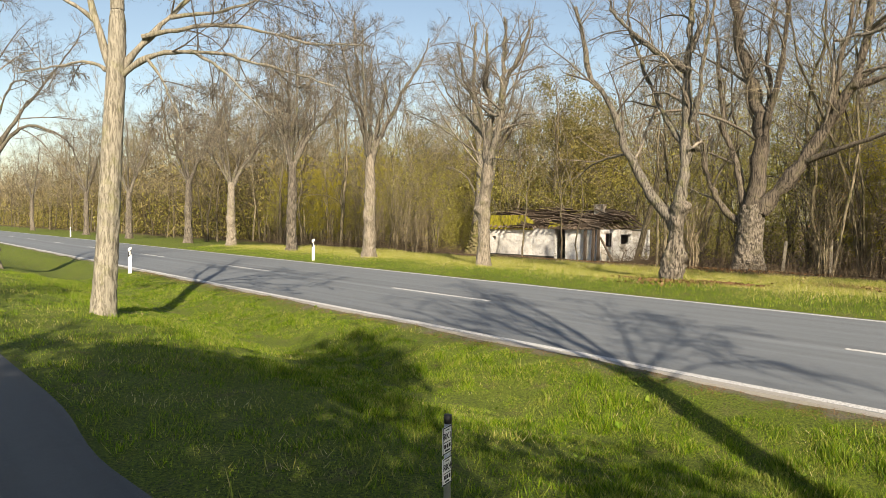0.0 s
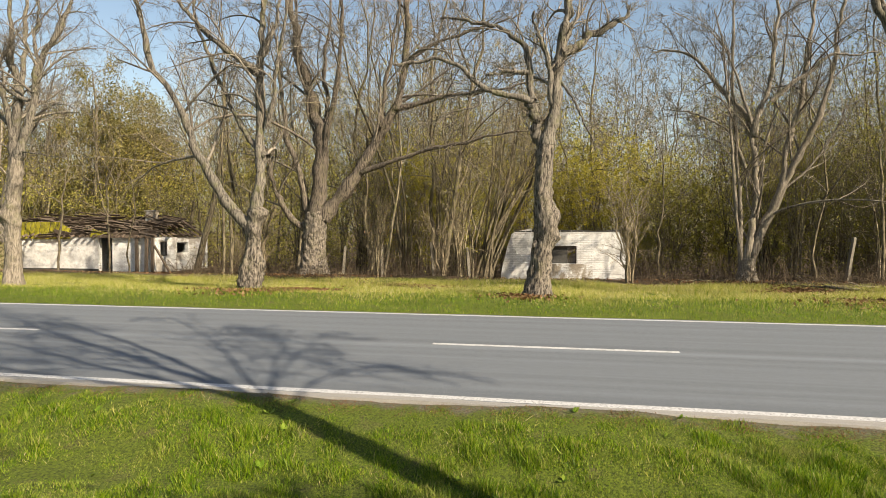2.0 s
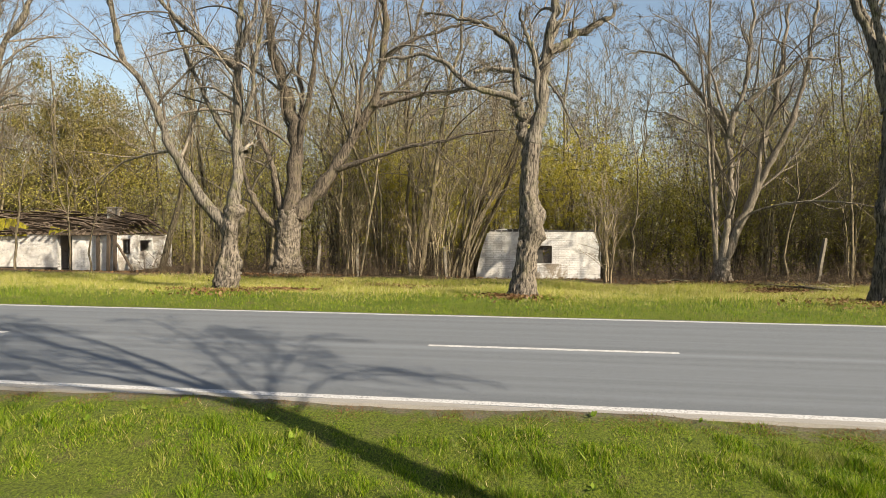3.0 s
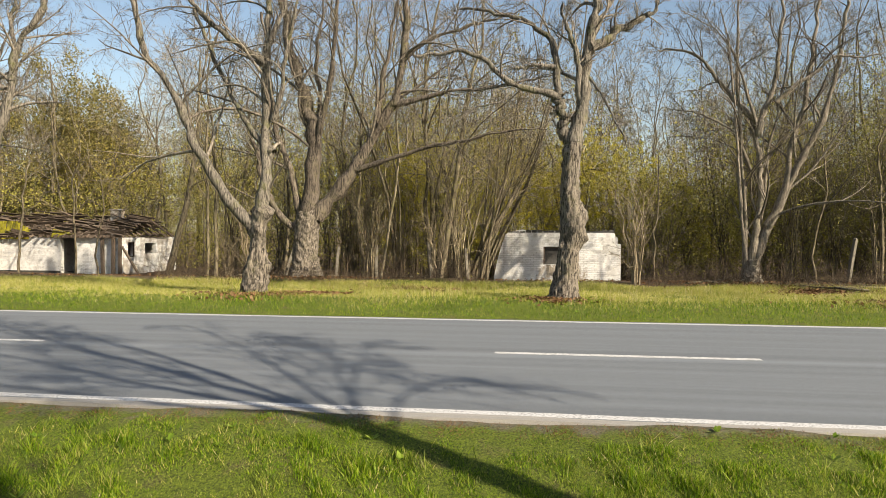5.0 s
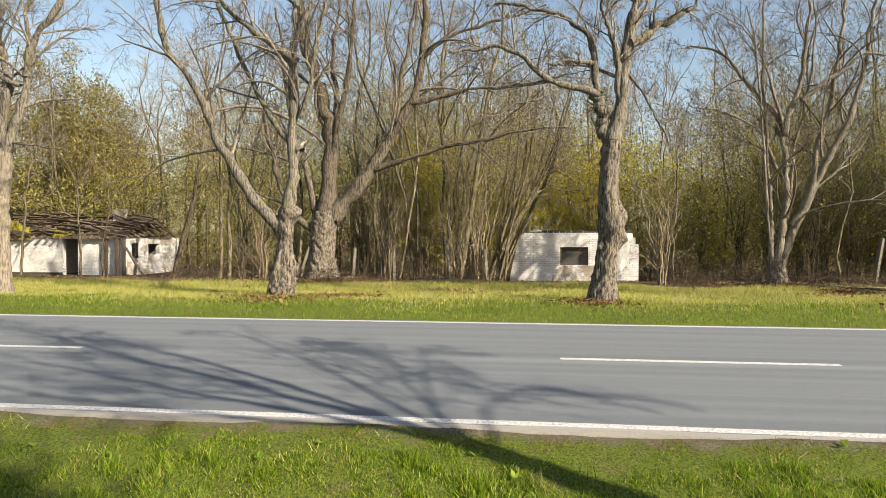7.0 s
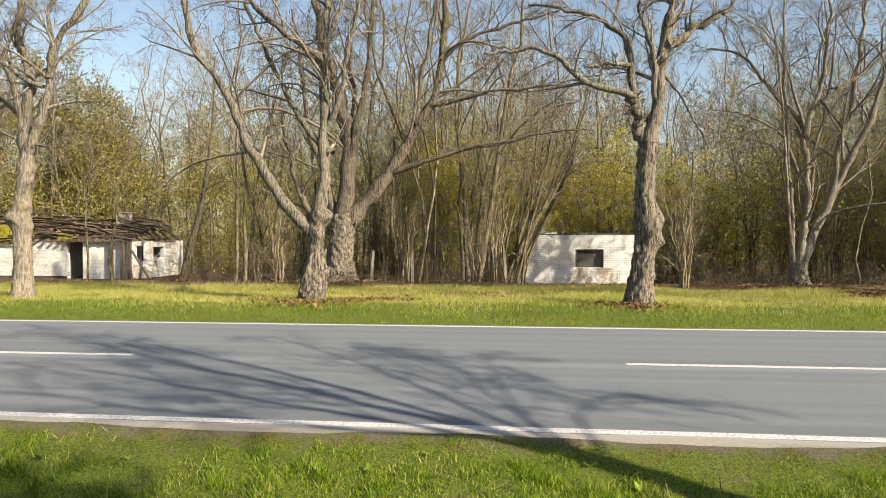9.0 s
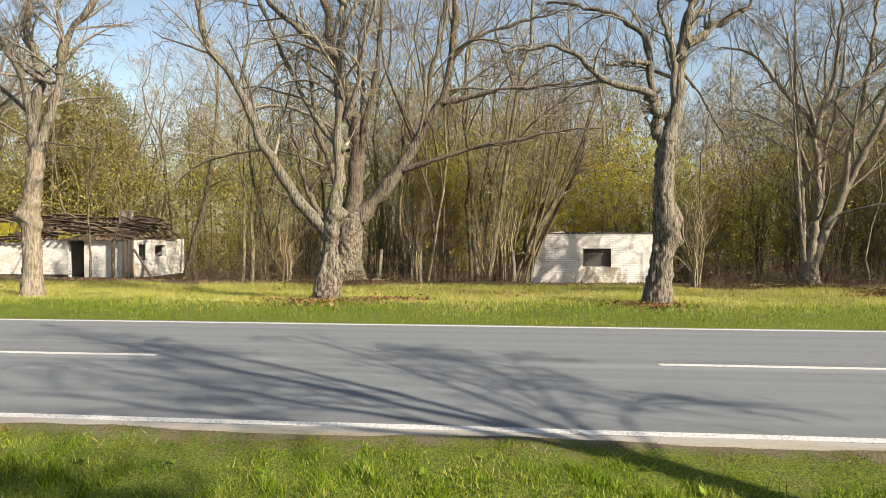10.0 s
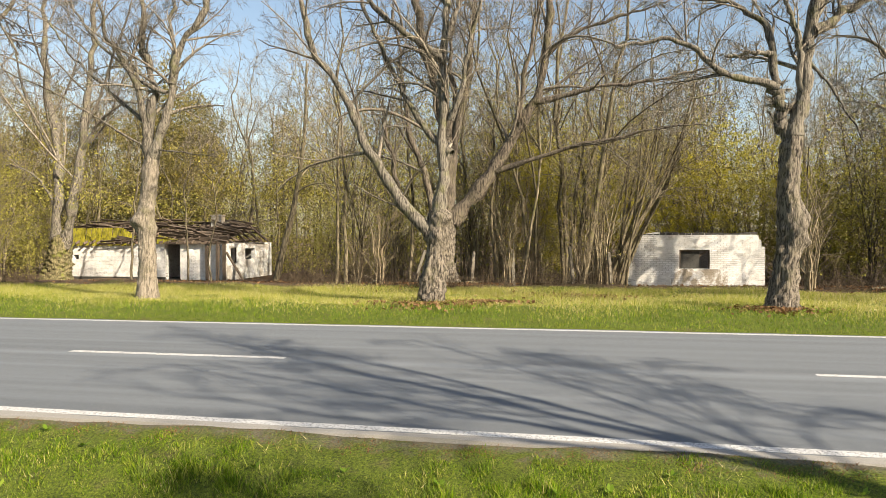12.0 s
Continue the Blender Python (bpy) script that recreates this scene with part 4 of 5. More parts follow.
def haze(name, mat, count, x0, x1, y0, y1, z0, top, length, width, seed, label):
    """Fine twigs of the wood as thin slips, too many to count."""
    rng = np.random.default_rng(seed)
    x, y = x0 + (x1 - x0) * rng.random(count), y0 + (y1 - y0) * rng.random(count) ** 1.15
    cap = top * (0.72 + 0.16 * np.sin(y * 0.31 + x * 0.13) + 0.12 * np.sin(y * 0.83 + 1.7 + x * 0.4) + 0.10 * np.sin(y * 1.9 + x))
    cap = cap * np.interp(y - 0.35 * (x - 45), [22, 34, 52, 62], [1.12, 0.85, 0.85, 0.95])
    z = z0 + (cap - z0) * rng.random(count) ** 0.9
    inside = np.zeros(count, bool)
    for a, c, d, e in (HOUSE, HUT):
        inside |= (x > a - 1) & (x < c) & (y > d) & (y < e) & (z < 4.5)
    for wall_x, p, q, reach in ((38.3, 28, 44, 20), (32.3, 2.5, 9.5, 17)):
        t = (wall_x - x) / 0.503
        inside |= (t > 0) & (t < reach) & (y + 0.864 * t > p) & (y + 0.864 * t < q)
    inside |= (x < 33) & (y > 1.5) & (y < 10.8)
    inside |= (x < 38) & (y > 10.5 + 0.47 * (x - 2)) & (y < 10.5 + 0.94 * (x - 2)) & (z < 4.0)
    inside |= (x < 38) & (y > 4 + 0.62 * x) & (y < 4 + 1.05 * x) & (z < 3.0) & (rng.random(count) < 0.8)
    x, y, z = x[~inside], y[~inside], z[~inside]
    n = len(x)
    c = np.stack([x, y, ground_z(x, y) + z], 1)
    u = unit(rng.normal(size=(n, 3)) * (1, 1, 0.8) + (0, 0, 0.7)) * (length * (0.5 + rng.random(n)))[:, None]
    v = unit(np.cross(u, rng.normal(size=(n, 3)))) * (width * (0.5 + rng.random(n)))[:, None]
    s = Shape()
    s.slivers(np.stack([c - u, c + u * 0.4 + v * 1.3, c + u * 0.6 - v * 1.3], 1))
    return tagged(new(name, s.mesh(name, mat, False)), label, "woods", kind="stuff")


SLIPS = leafy("fine_twigs", [(0.0, (0.03, 0.024, 0.012)), (0.55, (0.13, 0.10, 0.04)), (0.8, (0.28, 0.22, 0.09)), (1.0, (0.5, 0.41, 0.2))], 0.8, 0.08)
SLIPS_OLIVE = leafy("olive_twigs", [(0.0, (0.10, 0.095, 0.02)), (0.5, (0.32, 0.30, 0.06)), (1.0, (0.55, 0.50, 0.12))], 0.8, 0.3)
haze("far_twigs", SLIPS, 40000, 46, 100, -50, 200, 0.2, 16, 0.5, 0.018, 71, "haze of fine brown twigs deep in the wood")
haze("far_twigs", SLIPS, 100000, 23, 60, 58, 300, 0.2, 15, 0.6, 0.035, 72, "haze of fine brown twigs along the far wood")
haze("far_twigs", SLIPS, 20000, 46, 64, 24, 75, 0.2, 15, 0.4, 0.016, 76, "haze of fine brown twigs behind the ruined house")
haze("spring_growth", SLIPS_OLIVE, 50000, 45.5, 58, 26, 72, 0.2, 10, 0.07, 0.035, 77, "olive veil of first leaves behind the ruined house")
haze("spring_growth", SLIPS_OLIVE, 45000, 24, 45, 60, 260, 0.2, 9, 0.2, 0.05, 75, "olive veil of first leaves along the far wood")
haze("spring_growth", SLIPS_OLIVE, 170000, 31, 52, -30, 75, 0.2, 10.5, 0.07, 0.036, 73, "olive veil of first leaves under the trees")
CATKINS = leafy("golden_catkins", [(0.0, (0.10, 0.085, 0.015)), (0.5, (0.28, 0.235, 0.035)), (1.0, (0.50, 0.42, 0.08))], 0.7, 0.35)
haze("spring_growth", CATKINS, 22000, 36, 47, -6, 14, 0.8, 9, 0.05, 0.028, 78, "golden veil of catkins behind the brick hut")
haze("spring_growth", CATKINS, 60000, 46, 62, 8, 75, 6, 17, 0.10, 0.035, 79, "golden veil of buds high in the wood")
haze("far_twigs", SLIPS, 20000, 34, 60, -40, 6, 0.2, 9, 0.4, 0.016, 80, "haze of fine brown twigs beside the brick hut")
haze("spring_growth", SLIPS_OLIVE, 60000, 27.5, 36, -16, 75, 0.2, 6, 0.05, 0.022, 74, "olive veil of first leaves at the wood's edge")


# pines with olive crowns
def pine_kind(seed, h):
    rng = np.random.default_rng(seed)
    line = smooth_line([(0, 0, -0.1), (0.15, 0, h * 0.4), (-0.1, 0.2, h * 0.7), (0.1, 0, h)], 16, rng, 0.03)
    R = np.linspace(0.19, 0.04, 16)
    s = Shape()
    s.tubes(line[None], R[None], 8)
    trunk = s.mesh("pine_trunk", BARK_WOOD)
    s = Shape()
    b1, r1 = sprout(line[None], R[None], rng, 24, 75, 0.24, 6, 0.3, 0.1, 0.6, 0.4)
    b2, r2 = sprout(b1, r1, rng, 6, 45, 0.45, 4, 0.3, 0.1, 0.5, 0.6)
    s.tubes(b1, r1, 4), s.tubes(b2, r2, 3)
    return trunk, s.mesh("pine_branches", TWIG_WOOD), leaves(b2, rng, 5500, 0.15, 0.36, 0.2).mesh("pine_needles", NEEDLES)


PINES = [pine_kind(300 + k, 11 + k) for k in range(3)]
n = 0
while n < 40:
    x, y = (46.5 + 12 * rng.random(), 36 + 34 * rng.random()) if n < 16 else (32 + 36 * rng.random(), 12 + 130 * rng.random())
    if not free(x, y) or (y < 30 and x < 47) or (x < 44 and y < 60):
        continue
    t, b, f = PINES[n % 3]
    root = standing("pine_tree", "pine with a ragged olive-green crown deep in the wood", "pine", (("trunk", t), ("crown", b), ("foliage", f)), place(x, y, rng.random() * 360), "pines in the wood")
    root.scale = (1, 1, 0.9 + 0.3 * rng.random())
    n += 1


# shrubs of the understorey in their first leaf
def shrub_kind(seed, h, leaf_mat, count, size=0.035, wood=None, spread=1.0):
    rng = np.random.default_rng(seed)
    P, R = [], []
    for k in range(8):
        a = k * 0.785 + rng.random() * 0.6
        o = (0.25 + 0.5 * rng.random()) * spread
        P.append(smooth_line([(0.1 * math.cos(a), 0.1 * math.sin(a), -0.1), (0.3 * o * math.cos(a), 0.3 * o * math.sin(a), h * 0.35), (h * 0.2 * o * math.cos(a), h * 0.2 * o * math.sin(a), h * 0.7), (h * 0.42 * o * math.cos(a), h * 0.42 * o * math.sin(a), h * (0.8 + 0.25 * rng.random()))], 9, rng, 0.03 + 0.016 * h))
        R.append(np.linspace(0.032, 0.007, 9))
    P, R = np.stack(P), np.stack(R)
    s = Shape()
    s.tubes(P, R, 5)
    stems = s.mesh("shrub_stems", wood or BARK_WOOD)
    s = Shape()
    b1, r1 = sprout(P, R, rng, 11, 45, 0.32, 4, 0.12, 0.15, 0.8, 0.5)
    b2, r2 = sprout(b1, r1, rng, 4, 45, 0.5, 2, 0.2, 0.1, 0.6, 0.7)
    b3, r3 = sprout(b2, r2, rng, 2, 42, 0.6, 2, 0.2, 0.1, 0.6, 0.7)
    s.tubes(b1, np.clip(r1, 0.005, 0.02), 3), s.slips(b2, 0.006), s.slips(b3, 0.004)
    twigs = s.mesh("shrub_twigs", wood or TWIG_WOOD)
    return (("trunk", stems), ("crown", twigs)) + ((("foliage", leaves(b2, rng, count, size, 0.08).mesh("shrub_leaves", leaf_mat)),) if count else ())


GREEN = [shrub_kind(400 + k, 3.2 + 0.9 * k, LEAF_SPRING, 4600 + 500 * k, 0.03) for k in range(4)]
GOLD = [shrub_kind(420 + k, 6.0 + k, LEAF_YELLOW, 15000, 0.03) for k in range(2)]
BARE = [shrub_kind(440 + k, 2.2 + 0.8 * k, LEAF_DRY, 160) for k in range(3)]
n = 0
while n < 88:
    x, y = 27.0 + 19 * rng.random(), -16 + 90 * rng.random() ** 1.15
    if not free(x, y):
        continue
    kind = GREEN[n % 4] if n % 5 < 4 else BARE[n % 3]
    label = "understorey shrub with first yellow-green leaves" if n % 5 < 4 else "bare brown shrub at the edge of the wood"
    standing("shrub", label, "shrub", kind, place(x, y, rng.random() * 360), "understorey shrubs")
    n += 1
for x, y, k in ((38.5, 6.5, 0), (39.5, 3.0, 1), (41, 9.5, 0), (36.5, 12.5, 1), (38, -1.0, 0), (37.2, 4.6, 1), (36.8, 1.2, 0), (40.5, 6.0, 1), (37.5, 8.2, 1), (43, 14, 0), (35, -4.5, 1), (30, 45, 1), (33, 50, 0), (29, 52, 1), (27.5, 48.5, 0), (28.5, 57, 1), (31, 55, 0), (31, 12.5, 0)):
    standing("tall_shrub", "tall shrub hung with golden-green spring catkins", "shrub", GOLD[k], place(x, y, 50 * k + x), "golden shrubs")

COPPICE = [shrub_kind(480 + k, 5.5 + 1.1 * k, LEAF_SPRING, 1900, 0.027, BARK_WOOD if k % 2 else TWIG_WOOD, 1.2) for k in range(4)]
n = 0
while n < 60:
    x, y = 27.5 + 9 * rng.random(), -14 + 70 * rng.random() ** 1.1
    if not free(x, y):
        continue
    root = standing("coppice_shrub", "tall many-stemmed bare hazel at the edge of the wood", "shrub", COPPICE[n % 4], place(x, y, rng.random() * 360), "hazels in the wood")
    root.scale = (1, 1, 0.9 + 0.4 * rng.random())
    n += 1

PALE = [shrub_kind(460 + k, 2.0 + 0.9 * k, LEAF_SPRING, 60, 0.02, TWIG_PALE) for k in range(3)]
n = 0
while n < 12:
    x, y = 25.3 + 5.5 * rng.random(), -12 + 62 * rng.random() ** 1.1
    if not free(x, y):
        continue
    root = standing("shrub", "bare pale-twigged shrub at the wood's sunlit edge", "shrub", PALE[n % 3], place(x, y, rng.random() * 360), "pale edge shrubs")
    root.scale = (1.2, 1.2, 0.8 + 0.5 * rng.random())
    n += 1

# single trees that stand out in front of the wood
SLIM = [wood_tree(500 + k, 8.5 + k, 0.05 + 0.01 * k, 0.02, 1, 10, 4, 2, 0.3) for k in range(4)]
SLIM = [(a, b.mesh("sapling_crown", TWIG)) for a, b in SLIM]
for k, (x, y) in enumerate(((32.0, 1.7), (29.5, 12.9), (29.0, 10.3), (28.5, 14.0), (33.5, 29.5), (33.8, 31.0), (34, 34.5), (27.5, 20.0), (28.2, -3.5), (27.6, -5.5), (26.8, -7.0), (30, 18), (29.7, 9.7), (30.1, 9.9), (28.7, 11.2))):
    standing("sapling", "slim pale sapling at the edge of the wood", "sapling", (("trunk", SLIM[k % 4][0]), ("crown", SLIM[k % 4][1])), place(x, y, 77 * k), "saplings")


def leaning(label, x, y, r, pts, seed, mat):
    rng = np.random.default_rng(seed)
    root = thing("leaning_tree", label, "tree", place(x, y), "leaning trees")
    line = smooth_line([(d, -u, z) for u, d, z in pts], 16, rng, 0.02)
    R = np.linspace(r, r * 0.25, 16)
    s = Shape()
    s.tubes(line[None], R[None], 10)
    piece("trunk", s.mesh("trunk", mat), root)
    s = Shape()
    b1, r1 = sprout(line[None], R[None], rng, 12, 45, 0.28, 7, 0.4, 0.3, 0.7, 0.4)
    b2, r2 = sprout(b1, r1, rng, 6, 42, 0.45, 5, 0.2, 0.1, 0.6, 0.6)
    b3, r3 = sprout(b2, r2, rng, 4, 42, 0.45, 3, 0.2, 0.1, 0.6, 0.7)
    s.tubes(b1, r1, 5), s.tubes(b2, np.clip(r2, 0.005, 0.03), 3), s.tubes(b3, np.clip(r3, 0.004, 0.01), 3)
    piece("crown", s.mesh("crown", TWIG_WOOD), root)


leaning("dark leaning tree beside the ruined house", 36.6, 27.4, 0.2, [(0, 0, -0.1), (0.5, 0, 1.8), (1.3, 0, 4.5), (1.9, 0, 8.5), (2.0, 0, 12)], 602, BARK_WOOD)
stem_rng = np.random.default_rng(88)
for k in range(13):
    a, c, e = stem_rng.normal(0, 1, 3)
    leaning("thin stem leaning out of the thicket", 30.2 + 0.5 * a, 9.5 + 0.35 * c, 0.06 + 0.014 * (k % 3), [(0, 0, -0.1), (0.5 + 0.3 * e, 0.2 * a, 2.2), (1.2 + 0.7 * e, 0.3 * c, 4.6), (1.6 + 1.0 * e, 0.5 * a, 8.0)], 610 + k, BARK_WOOD)

# ---- undergrowth, litter and grass ----
brush = Shape()
rng = np.random.default_rng(9)
N = 9000
bx, by = 25.0 + 14 * rng.random(N) ** 1.3, -14 + 72 * rng.random(N) ** 1.15
ok = ~((bx > 31.5) & (bx < 36.5) & (by > 2.6) & (by < 9.4)) & ~((bx > 37.2) & (by > 28) & (by < 45)) & ~((bx > 24) & (by > 10.5 + 0.47 * (bx - 2)) & (by < 10.5 + 0.94 * (bx - 2))) & ~((by > 3) & (by < 9.2) & (bx < 33))
bx, by = bx[ok], by[ok]
N = len(bx)
base = np.stack([bx, by, ground_z(bx, by)], 1)
a, h = rng.random(N) * 6.28, 0.25 + 1.0 * rng.random(N) ** 2.5
out = np.stack([np.cos(a), np.sin(a), 0 * a], 1) * (0.3 + 0.9 * rng.random(N))[:, None]
up = np.array([0, 0, 1.0]) * h[:, None]
P = np.stack([base, base + out * 0.25 + up * 0.6, base + out * 0.7 + up * 0.95, base + out * 1.2 + up * (0.5 + 0.6 * rng.random(N))[:, None]], 1)
brush.tubes(P, np.tile([0.008, 0.007, 0.005, 0.003], (N, 1)), 3)
BRAMBLE = bark("bramble_stalks", (0.03, 0.022, 0.015), (0.17, 0.125, 0.08), 2.0, 0.0, 0.002)
tagged(new("undergrowth", brush.mesh("undergrowth", BRAMBLE)), "tangle of dry brown stalks and brambles under the trees", "undergrowth", kind="stuff")

litter = Shape()
lx, ly = [], []
for x, y, r, c in ((18.7, 14.5, 0.9, 900), (18.3, 6.5, 0.7, 500), (27, 16, 1.9, 1600), (23.6, -1.6, 2.2, 1500), (18.6, -2.5, 1.2, 1300), (22.5, 11, 1.6, 900), (26, 0, 1.6, 700), (19.3, 13.2, 0.9, 600), (32, 25, 7, 3000), (30, 0, 6, 3000)):
    q, w = rng.random(c) * 6.28, np.abs(rng.normal(0, 0.6, c)) * r
    lx.append(x + w * np.cos(q)), ly.append(y + 1.6 * w * np.sin(q))
lx, ly = np.concatenate(lx), np.concatenate(ly)
c = np.stack([lx, ly, ground_z(lx, ly) + 0.03 + 0.05 * rng.random(len(lx))], 1)
u = unit(rng.normal(size=(len(lx), 3)) * (1, 1, 0.35))
v = unit(np.cross(u, rng.normal(size=u.shape) * (0.3, 0.3, 1)))
k = (0.035 + 0.03 * rng.random(len(lx)))[:, None]
litter.add(np.stack([c - u * k, c + v * k * 0.7, c + u * k, c - v * k * 0.7], 1), np.arange(4 * len(lx)))
tagged(new("fallen_leaves", litter.mesh("fallen_leaves", LEAF_DRY)), "brown fallen leaves lying about the tree bases", "leaves", kind="stuff")


def patchiness(x, y, s):
    return 0.5 + 0.25 * (np.sin(x * 1.9 * s + 1.3 * np.sin(y * 1.1 * s)) + np.sin(y * 2.3 * s + 0.9 * np.sin(x * 1.7 * s + 2)))


def blades(name, x, y, h, w, mat, label, lean=0.5, seed=1):
    """Grass as bent three-cornered blades."""
    rng = np.random.default_rng(seed)
    n = len(x)
    z = rough_z(x, y) - 0.01
    a, b = rng.random(n) * 6.28, rng.random(n) * 6.28
    side = np.stack([np.cos(a), np.sin(a), 0 * a], 1) * (w * (0.6 + 0.8 * rng.random(n)))[:, None]
    tip = np.stack([np.cos(b) * lean * h * rng.random(n), np.sin(b) * lean * h * rng.random(n), h], 1)
    base = np.stack([x, y, z], 1)
    s = Shape(3)
    s.add(np.stack([base - side, base + side, base + tip], 1), np.arange(3 * n))
    return tagged(new(name, s.mesh(name, mat, False)), label, "grass", kind="stuff")


rng = np.random.default_rng(10)
n = 820000
x = np.where(rng.random(n) < 0.3, 1.8 + 6.9 * rng.random(n), 4.2 + 4.5 * rng.random(n))
y = np.where(rng.random(n) < 0.05, -8 + 12 * rng.random(n), 2 + 30 * rng.random(n) ** 1.7)
p = patchiness(x, y, 1.0)
clump = patchiness(x * 4.3 + 1.5 * np.sin(y), y * 4.3 + 1.5 * np.sin(x * 1.3), 1.3)
verge = np.clip((8.72 - x - 0.35 * patchiness(x, y * 1.7, 1.6)) / 0.3, 0.25, 1.0)
keep = rng.random(n) < (0.25 + 0.4 * p + 0.45 * clump) * verge
x, y, p = x[keep], y[keep], p[keep]
near_edge = np.clip((8.7 - x) / 1.2, 0.35, 1.0)
h = (0.02 + 0.12 * p * rng.random(len(x)) * (0.15 + 1.5 * clump[keep] ** 2)) * near_edge * (1 + 0.5 * (rng.random(len(x)) < 0.04))
blades("grass", x, y, h, 0.005, BLADES, "lush green verge grass with dry patches", 1.0, 11)
n = 40000
x, y = -12 + 11 * rng.random(n), -6 + 34 * rng.random(n)
blades("grass", x, y, 0.04 + 0.06 * rng.random(n), 0.008, BLADES, "rough grass behind the footpath", 0.8, 17)
n = 240000
x = 15.68 + 9.5 * rng.random(n) ** 0.85
y = -14 + 62 * rng.random(n) ** 1.1
p = patchiness(x, y, 0.6)
h = (0.04 + 0.30 * np.clip((x - 16.6) / 4, 0, 1) * p * rng.random(n)) * np.where(x > 24.5, 0.7, 1)
low = rng.random(n) < np.clip((19.4 - x + 0.6 * np.sin(y)) / 2.6, 0.08, 1)
blades("grass", x[low], y[low], h[low] + 0.03, 0.006, BLADES, "short green grass along the far road edge", 0.7, 12)
blades("tall_grass", x[~low], y[~low], 0.8 * h[~low] + 0.05, 0.005, STRAW, "taller half-dry grass before the wood", 1.5, 13)


n = 26000
x, y = 1.9 + 6.7 * rng.random(n), 2 + 28 * rng.random(n) ** 1.6
dry = patchiness(x + 7.3, y + 2.1, 1.4) > 0.72
blades("dry_grass", x[dry], y[dry], 0.03 + 0.07 * rng.random(dry.sum()), 0.004, STRAW, "dry straw patches in the green verge", 1.4, 14)
n = 30000
x, y = 1.9 + 6.3 * rng.random(n), 2 + 28 * rng.random(n) ** 1.6
tuft = patchiness(x * 2.1, y * 2.1 + 4, 1.7) > 0.80
blades("grass_tufts", x[tuft], y[tuft], 0.06 + 0.10 * rng.random(tuft.sum()), 0.005, BLADES, "taller tufts of fresh green grass", 0.9, 15)
n = 16000
x, y = 8.68 - 0.55 * rng.random(n) ** 1.6, 1 + 30 * rng.random(n) ** 1.4
blades("edge_debris", x, y, 0.008 + 0.03 * rng.random(n), 0.006, LEAF_DRY, "mown brown grass scraps along the road edge", 2.5, 16)
WEED = leafy("weed_leaves", [(0.0, (0.10, 0.18, 0.015)), (0.5, (0.18, 0.28, 0.025)), (1.0, (0.28, 0.36, 0.05))], 0.45, 0.35)
weed = Shape()
for k in range(135):
    x, y = (5.0 + 3.5 * rng.random(), 3 + 17 * rng.random()) if k < 60 else (16 + 6 * rng.random(), -5 + 32 * rng.random())
    if 60 <= k < 85:
        x, y = 18.1 + 0.8 * rng.random(), 5.2 + 0.9 * rng.random()
    m = int(rng.integers(5, 11))
    q = rng.random(m) * 6.28
    L = 0.03 + 0.05 * rng.random(m)
    d = np.stack([np.cos(q), np.sin(q), 0.3 + 0.7 * rng.random(m)], 1) * L[:, None]
    w = np.stack([-np.sin(q), np.cos(q), 0 * q], 1) * (L * 0.3)[:, None]
    o = np.array([x, y, float(rough_z(np.array(x), np.array(y))) + 0.015])
    weed.add(np.stack([o + 0 * d, o + d * 0.6 + w, o + d, o + d * 0.6 - w], 1), np.arange(4 * m))
tagged(new("weeds", weed.mesh("weeds", WEED)), "small broad-leaved weeds growing in the verge", "weeds", kind="stuff")


# ---- ruined house ----
def box(s, lo, hi):
    (a, b, c), (d, e, f) = lo, hi
    s.add([(a, b, c), (d, b, c), (d, e, c), (a, e, c), (a, b, f), (d, b, f), (d, e, f), (a, e, f)],
          [(3, 2, 1, 0), (4, 5, 6, 7), (0, 1, 5, 4), (1, 2, 6, 5), (2, 3, 7, 6), (3, 0, 4, 7)])


def beam(s, p0, p1, w, t, twist=0.0):
    """A straight timber between two points."""
    p0, p1 = Vector(p0), Vector(p1)
    d = (p1 - p0).normalized()
    a = d.cross(Vector((0, 0, 1)) if abs(d.z) < 0.95 else Vector((1, 0, 0))).normalized()
    b = d.cross(a)
    a, b = a * math.cos(twist) + b * math.sin(twist), b * math.cos(twist) - a * math.sin(twist)
    v = [p + a * (w / 2 * i) + b * (t / 2 * j) for p in (p0, p1) for i, j in ((-1, -1), (1, -1), (1, 1), (-1, 1))]
    s.add([tuple(q) for q in v], [(3, 2, 1, 0), (4, 5, 6, 7), (0, 1, 5, 4), (1, 2, 6, 5), (2, 3, 7, 6), (3, 0, 4, 7)])


